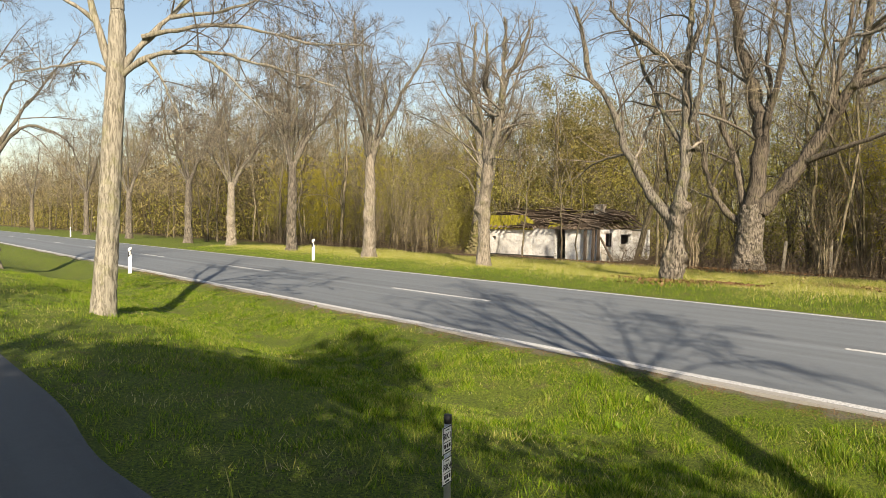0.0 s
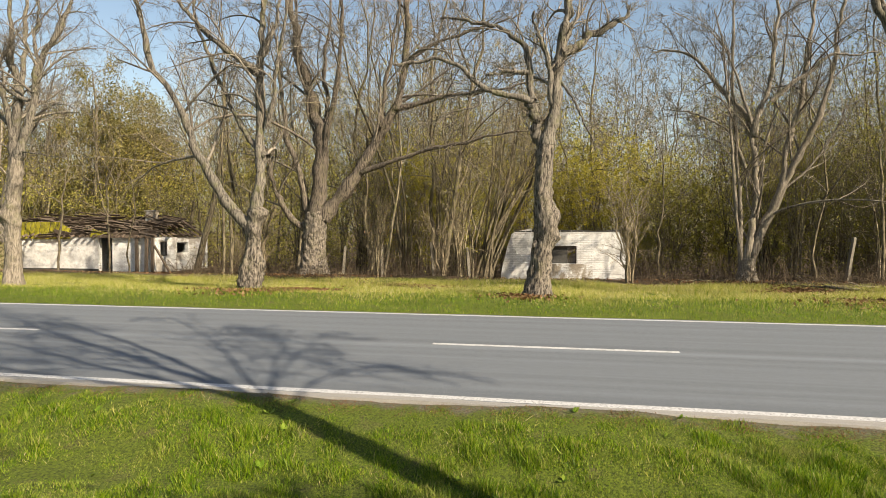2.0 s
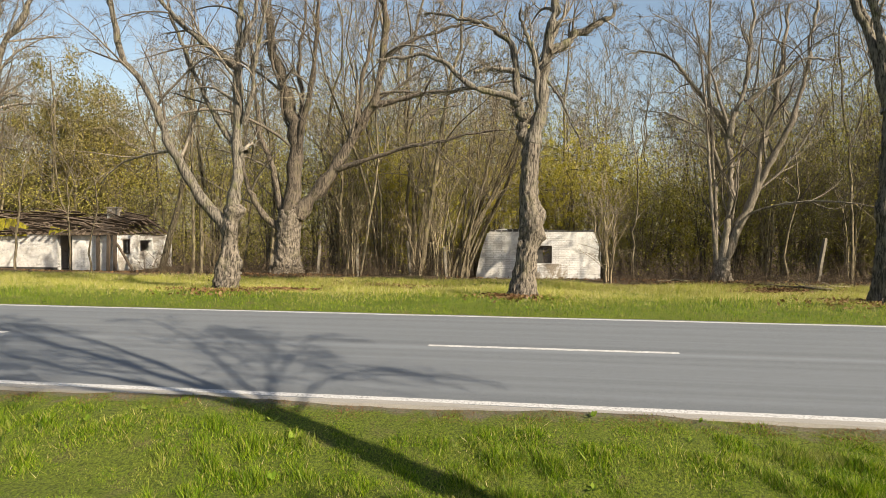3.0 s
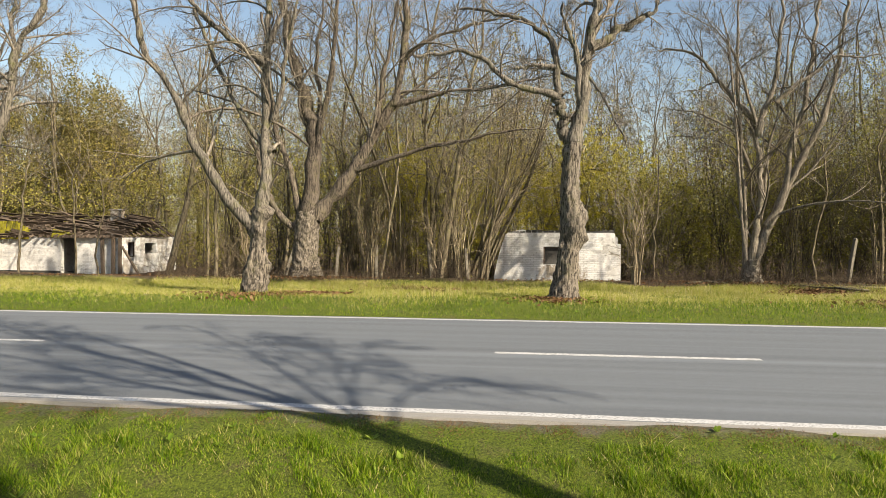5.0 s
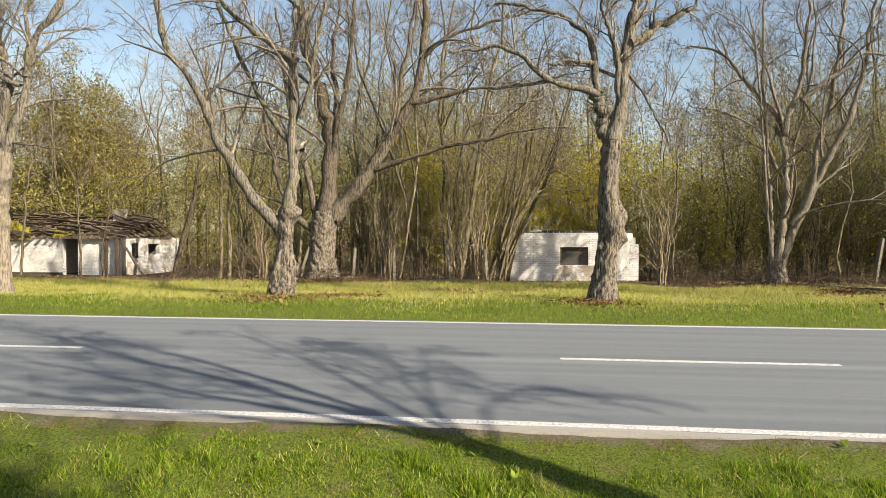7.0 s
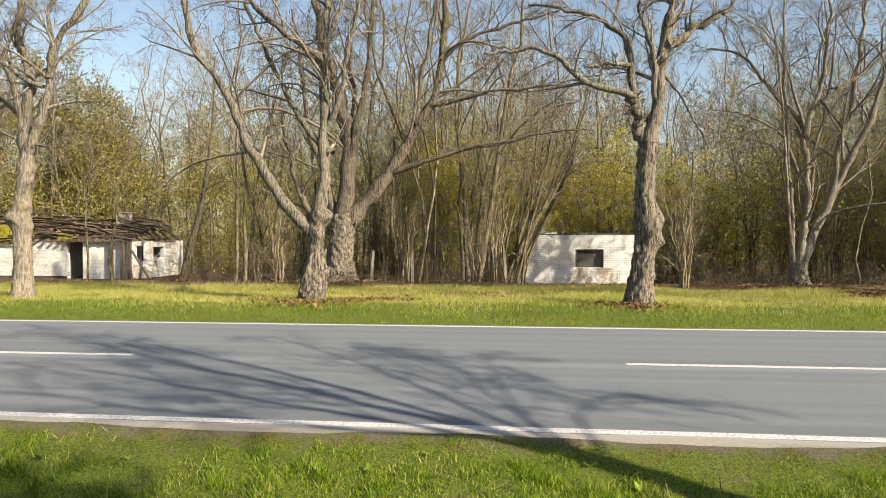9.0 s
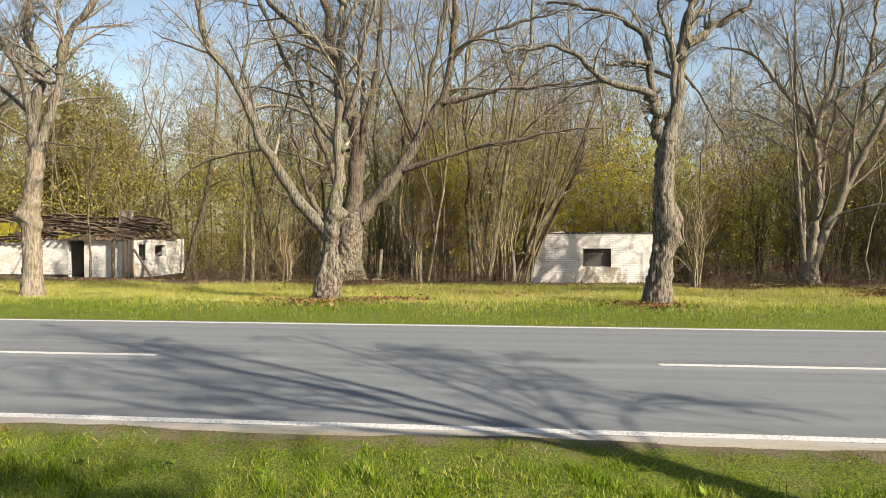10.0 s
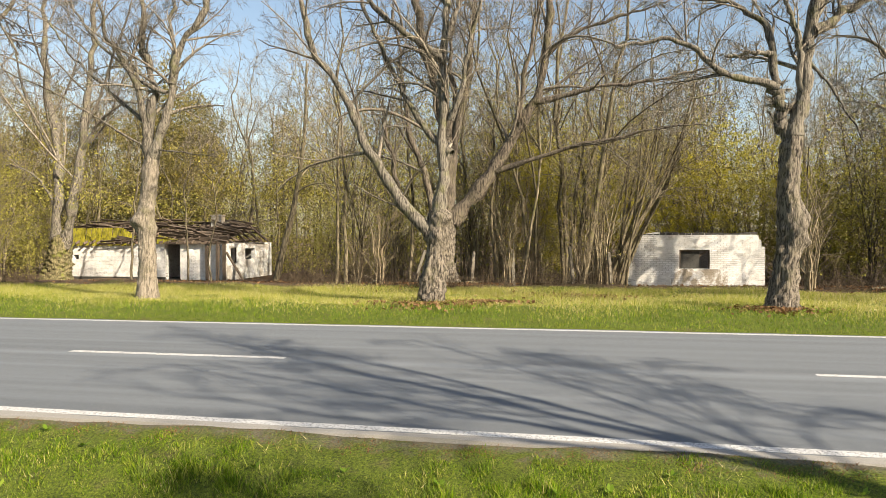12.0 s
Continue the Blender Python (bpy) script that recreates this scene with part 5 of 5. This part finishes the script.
def plaster_material(name, brick_show, stain, bare=0.0):
    m, n, l, b = material(name, 0.85)
    v = coords(n, l, world_space=True)
    sw = n.new("ShaderNodeSeparateXYZ")
    l.new(v, sw.inputs[0])
    cb = n.new("ShaderNodeCombineXYZ")
    l.new(sw.outputs[1], cb.inputs[0]), l.new(sw.outputs[2], cb.inputs[1])
    br = n.new("ShaderNodeTexBrick")
    l.new(cb.outputs[0], br.inputs["Vector"])
    br.inputs["Scale"].default_value = 1.0
    br.inputs["Brick Width"].default_value, br.inputs["Row Height"].default_value, br.inputs["Mortar Size"].default_value = 0.25, 0.083, 0.008
    br.inputs["Color1"].default_value, br.inputs["Color2"].default_value, br.inputs["Mortar"].default_value = (0.80, 0.80, 0.79, 1), (0.70, 0.69, 0.68, 1), (0.42, 0.41, 0.39, 1)
    big, mid, fine = noise_tex(n, l, v, 0.9, 5, 0.65), noise_tex(n, l, v, 4.5, 6, 0.7), noise_tex(n, l, v, 30, 4, 0.7)
    smooth = ramp(n, l, mid, [(0.3, (0.58, 0.56, 0.52)), (0.5, (0.80, 0.79, 0.76)), (0.8, (0.86, 0.85, 0.83))])
    c = mixed(n, l, ramp(n, l, big, [(0.5 - brick_show, g(0)), (0.54 - brick_show, g(1))]), smooth, br.outputs["Color"])
    c = mixed(n, l, ramp(n, l, mid, [(0.62, g(0)), (0.72, g(0.8))]), c, (0.28, 0.25, 0.21))
    grime = noise_tex(n, l, coords(n, l, (1, 1, 2.2), True), 1.4, 6, 0.7, 0.5)
    c = mixed(n, l, ramp(n, l, grime, [(0.5, g(0)), (0.66, g(stain))]), c, (0.34, 0.32, 0.29))
    worn = mixed(n, l, ramp(n, l, fine, [(0.35, g(0)), (0.65, g(1))]), (0.20, 0.165, 0.125), (0.40, 0.35, 0.28))
    c = mixed(n, l, ramp(n, l, noise_tex(n, l, v, 0.8, 7, 0.72, 0.3), [(0.45, g(0)), (0.53, g(bare))]), c, worn)
    l.new(c, b.inputs["Base Color"])
    add = n.new("ShaderNodeMath")
    add.operation = "MULTIPLY_ADD"
    l.new(br.outputs["Fac"], add.inputs[0])
    add.inputs[1].default_value = -0.6
    l.new(fine, add.inputs[2])
    bumped(n, l, b, add.outputs[0], 0.7, 0.02)
    return m


def timber_material(name, dark, light, moss):
    m, n, l, b = material(name, 0.9)
    v = coords(n, l, (3, 3, 3), True)
    f = noise_tex(n, l, v, 6, 6, 0.7, 1.0)
    c = ramp(n, l, f, [(0.35, dark), (0.65, light)])
    info = n.new("ShaderNodeObjectInfo")
    c = mixed(n, l, ramp(n, l, info.outputs["Random"], [(0.0, g(0)), (1.0, g(0.7))]), c, dark)
    if moss:
        c = mixed(n, l, ramp(n, l, noise_tex(n, l, v, 1.2, 4), [(0.4, g(0)), (0.55, g(moss))]), c, (0.34, 0.30, 0.02))
    l.new(c, b.inputs["Base Color"])
    bumped(n, l, b, f, 0.6, 0.02)
    return m


WHITEWASH = plaster_material("peeling_whitewash", -0.06, 0.25)
PAINTED_BRICK = plaster_material("painted_brick", 0.03, 0.4, 0.12)
BARE_BRICK = plaster_material("bare_brick", 0.3, 0.8, 1.0)
WORN_WALL = plaster_material("crumbling_whitewash", 0.0, 0.6, 0.75)
OLD_WOOD = timber_material("weathered_timber", (0.06, 0.045, 0.035), (0.26, 0.20, 0.15), 0.0)
MOSS_WOOD = timber_material("mossy_boards", (0.09, 0.085, 0.015), (0.34, 0.31, 0.04), 0.55)
PLINTH = timber_material("dark_plinth", (0.05, 0.05, 0.045), (0.14, 0.13, 0.12), 0.0)

house = thing("ruined_house", "derelict whitewashed brick house with a collapsed timber roof", "house", pose(38.5, 0, -0.55))
D = 6.0
s = Shape()
top = 2.15
box(s, (0, 35.5, -0.1), (0.3, 41.55, top))
box(s, (0, 41.55, -0.1), (0.3, 41.95, 1.22)), box(s, (0, 41.55, 1.5), (0.3, 41.95, top)), box(s, (0, 41.95, -0.1), (0.3, 43.1, top))
s2 = Shape()
box(s2, (0, 33.6, -0.1), (0.28, 34.5, top)), box(s2, (0.005, 31.6, -0.1), (0.3, 33.6, top - 0.02))
s3 = Shape()
for x0, x1, z0, z1 in ((0.3, 0.8, -0.1, top), (0.8, 1.5, -0.1, 0.95), (0.8, 1.5, 1.9, top), (1.5, 2.6, -0.1, top), (2.6, 3.9, -0.1, 1.1), (2.6, 3.9, 1.8, top - 0.05), (3.9, D, -0.1, top - 0.1)):
    box(s3, (x0, 31.6, z0), (x1, 31.88, z1))
side = Shape()
box(side, (0.3, 42.8, -0.1), (D, 43.1, top)), box(side, (D, 31.6, -0.1), (D + 0.3, 43.1, top)), box(side, (0.3, 36.2, -0.1), (D, 36.4, top))
for name, q in (("front_wall", s), ("front_wall", s2), ("gable_wall", s3), ("side_wall", side)):
    piece(name, q.mesh(name, WORN_WALL if q is s3 else WHITEWASH, False, True), house)
s = Shape()
box(s, (0.3, 31.9, -0.08), (D, 42.8, 0.0))
piece("floor_slab", s.mesh("floor_slab", PLINTH, False), house, "dirty concrete floor")
# unseen sheet added under the roof to shut daylight out of the doorway
s = Shape()
box(s, (0.3, 31.9, 2.11), (D, 42.8, 2.14))
piece("ceiling", s.mesh("shade_panel_mesh", OLD_WOOD, False), house, "unseen board sheet added under the roof to keep the doorway dark")
s = Shape()
box(s, (-0.05, 35.5, -0.15), (-0.004, 43.15, 0.14))
piece("plinth", s.mesh("plinth", PLINTH, False), house, "dark plinth strip along the foot of the house")
s = Shape()
beam(s, (0.02, 35.5, top + 0.06), (0.02, 34.3, top + 0.06), 0.16, 0.14)
piece("lintel", s.mesh("lintel", OLD_WOOD, False), house, "weathered wooden lintel")
rng = np.random.default_rng(41)
# mossy boards of the gable apron
for k in range(30):
    y = 43.0 - 0.185 * k
    h = 0.98 if y > 38.6 else 0.98 - (38.6 - y) * 0.5
    s = Shape()
    beam(s, (-0.12 + 0.03 * (k % 2), y, top - 0.06 - 0.05 * rng.random()), (0.16, y + 0.03 * rng.normal(), top + h + 0.05 * rng.random()), 0.155, 0.025, 0.06 * rng.normal())
    piece("apron_board", s.mesh("apron_board", MOSS_WOOD, False), house)
for k in range(7):
    y = 35.9 - 0.22 * k
    s = Shape()
    beam(s, (-0.14, y, top + 0.02), (0.05, y, top + 0.52 - 0.05 * k), 0.21, 0.025, 0.05 * rng.normal())
    piece("apron_board", s.mesh("apron_board", MOSS_WOOD, False), house)
# what is left of the roof: sagging rafters and loose boards
for k in range(22):
    y = 43.0 - 0.53 * k
    sag = 0.35 * rng.random() * (y < 38.5)
    s = Shape()
    beam(s, (-0.35 - 0.2 * rng.random(), y, top + 0.05), (3.1, y + 0.25 * rng.normal(), top + 1.35 - sag), 0.07, 0.12)
    piece("rafter", s.mesh("rafter", OLD_WOOD, False), house)
    s = Shape()
    beam(s, (D + 0.5, y, top), (3.0, y + 0.2 * rng.normal(), top + 1.35 - sag), 0.07, 0.12)
    piece("rafter", s.mesh("rafter", OLD_WOOD, False), house)
for k in range(150):
    y0 = 30.9 + 11.4 * rng.random() ** 1.2
    q = rng.random()
    x0 = -0.35 + 3.2 * q
    z0 = top + 0.12 + 1.30 * q * (1.0 if y0 > 36 else 0.85) + 0.12 * rng.random()
    if y0 > 38.5 and q < 0.3:
        continue
    L = 0.8 + 1.7 * rng.random()
    a = rng.normal(0, 0.28)
    s = Shape()
    beam(s, (x0, y0, z0), (x0 + 0.35 * math.sin(a) + 0.1, y0 + L * math.cos(a), z0 + 0.35 * rng.normal() * 0.5), 0.12 + 0.1 * rng.random(), 0.025, rng.normal(0.4, 0.4))
    piece("roof_board", s.mesh("roof_board", OLD_WOOD, False), house)
for k in range(60):
    y0 = 31.3 + 10.5 * rng.random()
    q = rng.random()
    s = Shape()
    beam(s, (D + 0.4 - 3 * q, y0, top + 0.1 + 1.3 * q), (D + 0.4 - 3 * q, y0 + 1 + 1.6 * rng.random(), top + 0.12 + 1.3 * q + 0.1 * rng.normal()), 0.2, 0.025, 0.4)
    piece("roof_board", s.mesh("roof_board", OLD_WOOD, False), house)
s = Shape()
box(s, (2.6, 33.3, 0.0), (3.15, 33.95, top + 1.75)), box(s, (2.55, 33.25, top + 1.75), (3.2, 34.0, top + 1.83))
piece("chimney", s.mesh("chimney", BARE_BRICK, False), house, "stub of a pale brick chimney")
for y, lean in ((32.55, 0.05), (31.9, -0.03), (31.45, 0.0)):
    s = Shape()
    beam(s, (-0.25, y, -0.1), (-0.2, y + lean, top + 0.15), 0.17, 0.15)
    piece("post", s.mesh("post", OLD_WOOD, False), house)
s = Shape()
beam(s, (-0.25, 31.3, top - 0.5), (-0.3, 30.2, 0.0), 0.12, 0.1)
piece("brace", s.mesh("brace", OLD_WOOD, False), house)
s = Shape()
beam(s, (-0.22, 31.2, top + 0.1), (-0.2, 35.4, top + 0.06), 0.14, 0.16)
piece("wall_plate", s.mesh("wall_plate", OLD_WOOD, False), house)
win = piece("window", None, house)
for p0, p1 in (((0.8, 31.66, 0.95), (0.8, 31.66, 1.9)), ((1.5, 31.66, 0.95), (1.5, 31.66, 1.9)), ((0.76, 31.66, 1.9), (1.54, 31.66, 1.9)), ((0.76, 31.66, 0.97), (1.54, 31.66, 0.97))):
    s = Shape()
    beam(s, p0, p1, 0.07, 0.09)
    piece("frame", s.mesh("window_frame", OLD_WOOD, False), win)

# ---- white brick hut ----
hut = thing("brick_hut", "small roofless hut of white-painted brick with a window hole", "hut", pose(32.4, 0, -0.33))


def ragged_wall(s, x0, x1, cols, opening=None):
    """A wall of upright slices with a broken top. cols: (y, top)."""
    for (ya, ta), (yb, tb) in zip(cols[:-1], cols[1:]):
        if opening and opening[0] - 1e-6 <= ya and yb <= opening[1] + 1e-6:
            spans = [(-0.1, -0.1, opening[2], opening[2]), (opening[3], opening[3], ta, tb)]
        else:
            spans = [(-0.1, -0.1, ta, tb)]
        for a0, b0, a1, b1 in spans:
            s.add([(x0, ya, a0), (x1, ya, a0), (x1, yb, b0), (x0, yb, b0), (x0, ya, a1), (x1, ya, a1), (x1, yb, b1), (x0, yb, b1)],
                  [(3, 2, 1, 0), (4, 5, 6, 7), (0, 1, 5, 4), (1, 2, 6, 5), (2, 3, 7, 6), (3, 0, 4, 7)])


rng = np.random.default_rng(51)
cols = [(3.1, 1.78), (3.24, 1.8), (3.25, 2.08), (3.34, 2.1), (3.36, 2.26)]
cols += [(y, 2.30 + 0.05 * rng.random()) for y in np.arange(3.6, 5.3, 0.24)] + [(5.30, 2.33)]
cols += [(y, 2.34 + 0.05 * rng.random()) for y in np.arange(5.5, 6.5, 0.25)] + [(6.55, 2.36)]
cols += [(y, 2.38 + 0.06 * rng.random()) for y in np.arange(6.8, 7.9, 0.24)] + [(8.1, 2.34), (8.3, 2.2), (8.5, 1.6), (8.68, 0.9), (8.8, 0.3)]
s = Shape()
ragged_wall(s, 0.0, 0.28, cols, (5.30, 6.55, 0.84, 1.66))
piece("front_wall", s.mesh("hut_front", PAINTED_BRICK, False, True), hut)
s = Shape()
box(s, (0.28, 8.0, -0.1), (4.5, 8.28, 1.95)), box(s, (0.28, 3.12, -0.1), (4.5, 3.4, 1.7)), box(s, (4.5, 3.12, -0.1), (4.78, 8.28, 1.9))
piece("side_wall", s.mesh("hut_sides", timber_material("bare_grey_brick", (0.10, 0.09, 0.08), (0.26, 0.23, 0.2), 0.0), False), hut)
s = Shape()
edge = [(4.55, 0.1), (6.9, 0.1), (6.9, 0.4), (6.7, 0.68), (6.4, 0.83), (5.0, 0.82), (4.55, 0.72)]
for k in range(1, 6):
    (ya, za), (yb, zb) = edge[k], edge[k + 1]
    s.add([(-0.006, edge[0][0], edge[0][1]), (-0.006, 0.5 * (edge[0][0] + ya), 0.5 * (0.1 + za)), (-0.006, ya, za), (-0.006, yb, zb)], [(0, 1, 2, 3)])
piece("bare_patch", s.mesh("bare_patch", BARE_BRICK, False, True), hut, "patch of bare yellow-grey brick under the window")
s = Shape()
box(s, (-0.06, 3.05, -0.15), (-0.008, 8.85, 0.1))
piece("plinth", s.mesh("hut_plinth", PLINTH, False), hut, "dark plinth along the foot of the hut")
s = Shape()
box(s, (0.17, 5.72, 0.78), (0.25, 6.6, 1.7))
piece("window_infill", s.mesh("window_infill", PLINTH, False), hut, "dark brick infill behind the window hole")
for p0, p1 in (((0.1, 5.33, 0.84), (0.1, 5.33, 1.66)), ((0.1, 6.52, 0.84), (0.1, 6.52, 1.66)), ((0.1, 5.3, 1.63), (0.1, 6.55, 1.63)), ((0.2, 5.4, 1.6), (0.25, 6.4, 0.9))):
    s = Shape()
    beam(s, p0, p1, 0.06, 0.08)
    piece("window_batten", s.mesh("window_batten", OLD_WOOD, False), hut)
for k in range(18):
    s = Shape()
    y0 = 3.4 + 0.265 * k + 0.02 * rng.random()
    box(s, (-0.01, y0, 2.3), (0.29, y0 + 0.24, 2.36 + 0.06 * rng.random()))
    piece("coping_brick", s.mesh("coping_brick", PLINTH, False), hut)

# ---- small things by the road ----
CONCRETE = timber_material("old_concrete", (0.14, 0.125, 0.10), (0.30, 0.27, 0.22), 0.0)


def plain(name, colour, rough=0.5, metal=0.0, dirt=0.25):
    m, n, l, b = material(name, rough)
    f = noise_tex(n, l, coords(n, l), 14, 5, 0.7)
    l.new(mixed(n, l, ramp(n, l, f, [(0.45, g(0)), (0.75, g(dirt))]), colour, tuple(c * 0.45 for c in colour)), b.inputs["Base Color"])
    b.inputs["Metallic"].default_value = metal
    return m


WHITE_PLASTIC, BLACK_PLASTIC = plain("white_plastic", (0.8, 0.8, 0.78)), plain("black_plastic", (0.02, 0.02, 0.022))
ZINC, SIGN_WHITE, SIGN_INK = plain("zinc", (0.42, 0.44, 0.46), 0.45, 0.7), plain("sign_white", (0.75, 0.76, 0.76), 0.35), plain("sign_ink", (0.03, 0.03, 0.035), 0.5)
RED_GLASS = plain("reflector", (0.75, 0.72, 0.68), 0.15)


def delineator(x, y, turn):
    root = thing("delineator_post", "white plastic delineator post with a slanted black band", "road post", pose(x, y, max(zg(x, y), road_z(x) if 8.7 < x < 15.6 else -9), 0, 0, turn), "delineator posts")
    outline = [(-0.06, -0.05), (0.06, -0.05), (0.03, 0.055), (-0.03, 0.055)]
    levels = ((-0.05, 0.66, WHITE_PLASTIC, "body", 0, 0), (0.66, 0.86, BLACK_PLASTIC, "band", 0.05, 0.05), (0.86, 0.97, WHITE_PLASTIC, "cap", 0.05, -0.06))
    for z0, z1, mat, name, tilt0, tilt1 in levels:
        s = Shape()
        lo, hi = [(a, b, z0 + tilt0 * a / 0.06 * (z0 > 0)) for a, b in outline], [(a, b, z1 + (tilt1 if z1 < 0.9 else 0.03) * a / 0.06) for a, b in outline]
        if name == "body":
            hi = [(a, b, z1 + 0.05 * a / 0.06) for a, b in outline]
        s.add(lo + hi, [(3, 2, 1, 0), (4, 5, 6, 7), (0, 1, 5, 4), (1, 2, 6, 5), (2, 3, 7, 6), (3, 0, 4, 7)])
        piece(name, s.mesh(name, mat, False), root)
    s = Shape()
    box(s, (-0.022, -0.062, 0.69), (0.022, -0.052, 0.83))
    piece("reflector", s.mesh("reflector", RED_GLASS, False), root)


for x, y, turn in ((8.15, 31.2, 0), (16.15, 31.2, 0), (16.2, 81.0, 0), (8.1, 81.0, 0), (16.2, 131, 0), (8.15, -19, 0), (16.2, -19, 0)):
    delineator(x, y, turn)


def disc_tube(s, p0, p1, r0, r1, sides=16):
    s.tubes(np.array([[p0, p0, p1, p1]]) + np.array([[[0, 0, 0], [0, 0, 1e-4], [0, 0, -1e-4], [0, 0, 0]]]), np.array([[1e-4, r0, r1, 1e-4]]), sides)


def lettering(text, size, mat, parent, m):
    cu = bpy.data.curves.new("lettering", "FONT")
    cu.body, cu.size, cu.extrude, cu.align_x, cu.align_y = text, size, 0.0006, "CENTER", "CENTER"
    cu.offset = 0.0012
    cu.materials.append(mat)
    return piece("lettering", cu, parent, at=m)


marker = thing("marker_post", "short galvanised marker post with two small white plates", "marker post", pose(3.11, 6.65, zg(3.11, 6.65), 0, 0, 0))
s = Shape()
disc_tube(s, (0, 0, -0.1), (0, 0, 0.53), 0.021, 0.021)
piece("pole", s.mesh("pole", ZINC), marker)
s = Shape()
disc_tube(s, (0, 0, 0.525), (0, 0, 0.575), 0.024, 0.023)
piece("cap", s.mesh("cap", BLACK_PLASTIC), marker, "black plastic cap")
# plates face back along the path, turned a little to the road
for z, text in ((0.445, "RK1"), (0.265, "RK4")):
    plate = piece("plate", None, marker, at=pose(0, 0, z) @ pose(0, 0, 0, 0, 0, 19) @ pose(-0.052, -0.026, 0))
    s = Shape()
    box(s, (-0.05, -0.002, -0.078), (0.05, 0.002, 0.078))
    plate_mesh = s.mesh("plate", SIGN_WHITE, False)
    piece("panel", plate_mesh, plate)
    s = Shape()
    for lo, hi in (((-0.05, -0.0035, 0.072), (0.05, -0.0022, 0.078)), ((-0.05, -0.0035, -0.078), (0.05, -0.0022, -0.072)), ((-0.05, -0.0035, -0.0715), (-0.046, -0.0022, 0.0715)), ((0.046, -0.0035, -0.0715), (0.05, -0.0022, 0.0715)), ((-0.038, -0.0035, -0.012), (0.038, -0.0022, -0.008)),
                   ((-0.036, -0.0035, -0.045), (-0.016, -0.0022, -0.022)), ((-0.008, -0.0035, -0.045), (0.010, -0.0022, -0.022)), ((0.018, -0.0035, -0.045), (0.036, -0.0022, -0.022)), ((-0.026, -0.0035, -0.064), (0.026, -0.0022, -0.055)), ((-0.02, -0.0035, 0.056), (0.02, -0.0022, 0.062))):
        box(s, lo, hi)
    piece("print", s.mesh("print", SIGN_INK, False), plate, "small dark printed bars")
    lettering(text, 0.05, SIGN_INK, plate, pose(0, -0.003, 0.022, 90, 0, 0))
    s = Shape()
    s.tubes(np.array([[(0.052 + 0.024 * math.cos(a), 0.026 + 0.024 * math.sin(a), 0) for a in np.linspace(0, 6.283, 14)]]), np.full((1, 14), 0.004), 5)
    piece("clamp", s.mesh("clamp", ZINC), plate, "steel pipe clamp")

# leaning concrete fence posts at the edge of the wood
for x, y, h, lx, ly in ((27.0, -4.1, 1.65, 0.0, -0.25), (28.0, 13.3, 1.4, 0.1, 0.05), (27.6, 14.9, 1.3, 0.05, -0.1), (27.8, 11.0, 1.5, 0.0, 0.15), (28.4, 17.4, 1.4, 0.1, -0.45), (28.2, 9.6, 1.3, 0.0, 0.1), (27.5, -8.0, 1.5, 0.0, 0.1)):
    post = thing("fence_post", "weathered concrete fence post leaning at the wood's edge", "fence post", place(x, y), "old fence posts")
    s = Shape()
    s.tubes(np.array([[(0, 0, -0.15), (lx * 0.5, ly * 0.5, h * 0.5), (lx, ly, h - 0.03), (lx, ly, h)]]), np.array([[0.085, 0.08, 0.075, 0.02]]), 4)
    piece("shaft", s.mesh("shaft", CONCRETE, False), post)

# fallen wood on the ground
rng = np.random.default_rng(61)
for k, (x, y) in enumerate(((24.2, -2.6), (24.6, -3.4), (27.3, 15.0), (26.4, 18.5), (28.0, 12.0), (25.8, 0.8), (28.5, 20.5), (27.5, 17.3))):
    log = thing("fallen_branch", "dead fallen branch lying on the ground", "branch", pose(x, y, zg(x, y) + 0.05, 0, 0, 60 + 45 * k), "fallen branches")
    line = smooth_line([(-0.9, 0, 0.0), (-0.3, 0.1, 0.05), (0.4, -0.05, 0.02), (1.1, 0.15, 0.12)], 10, rng, 0.02)
    s = Shape()
    R = np.linspace(0.045, 0.012, 10)[None]
    s.tubes(line[None], R, 6)
    piece("stem", s.mesh("stem", BARK_WOOD), log)
    s = Shape()
    b1, r1 = sprout(line[None], R, rng, 5, 45, 0.4, 5, 0.3, 0.3, 0.6, 0.5)
    s.tubes(b1, r1, 4)
    piece("twig", s.mesh("twig", TWIG), log)
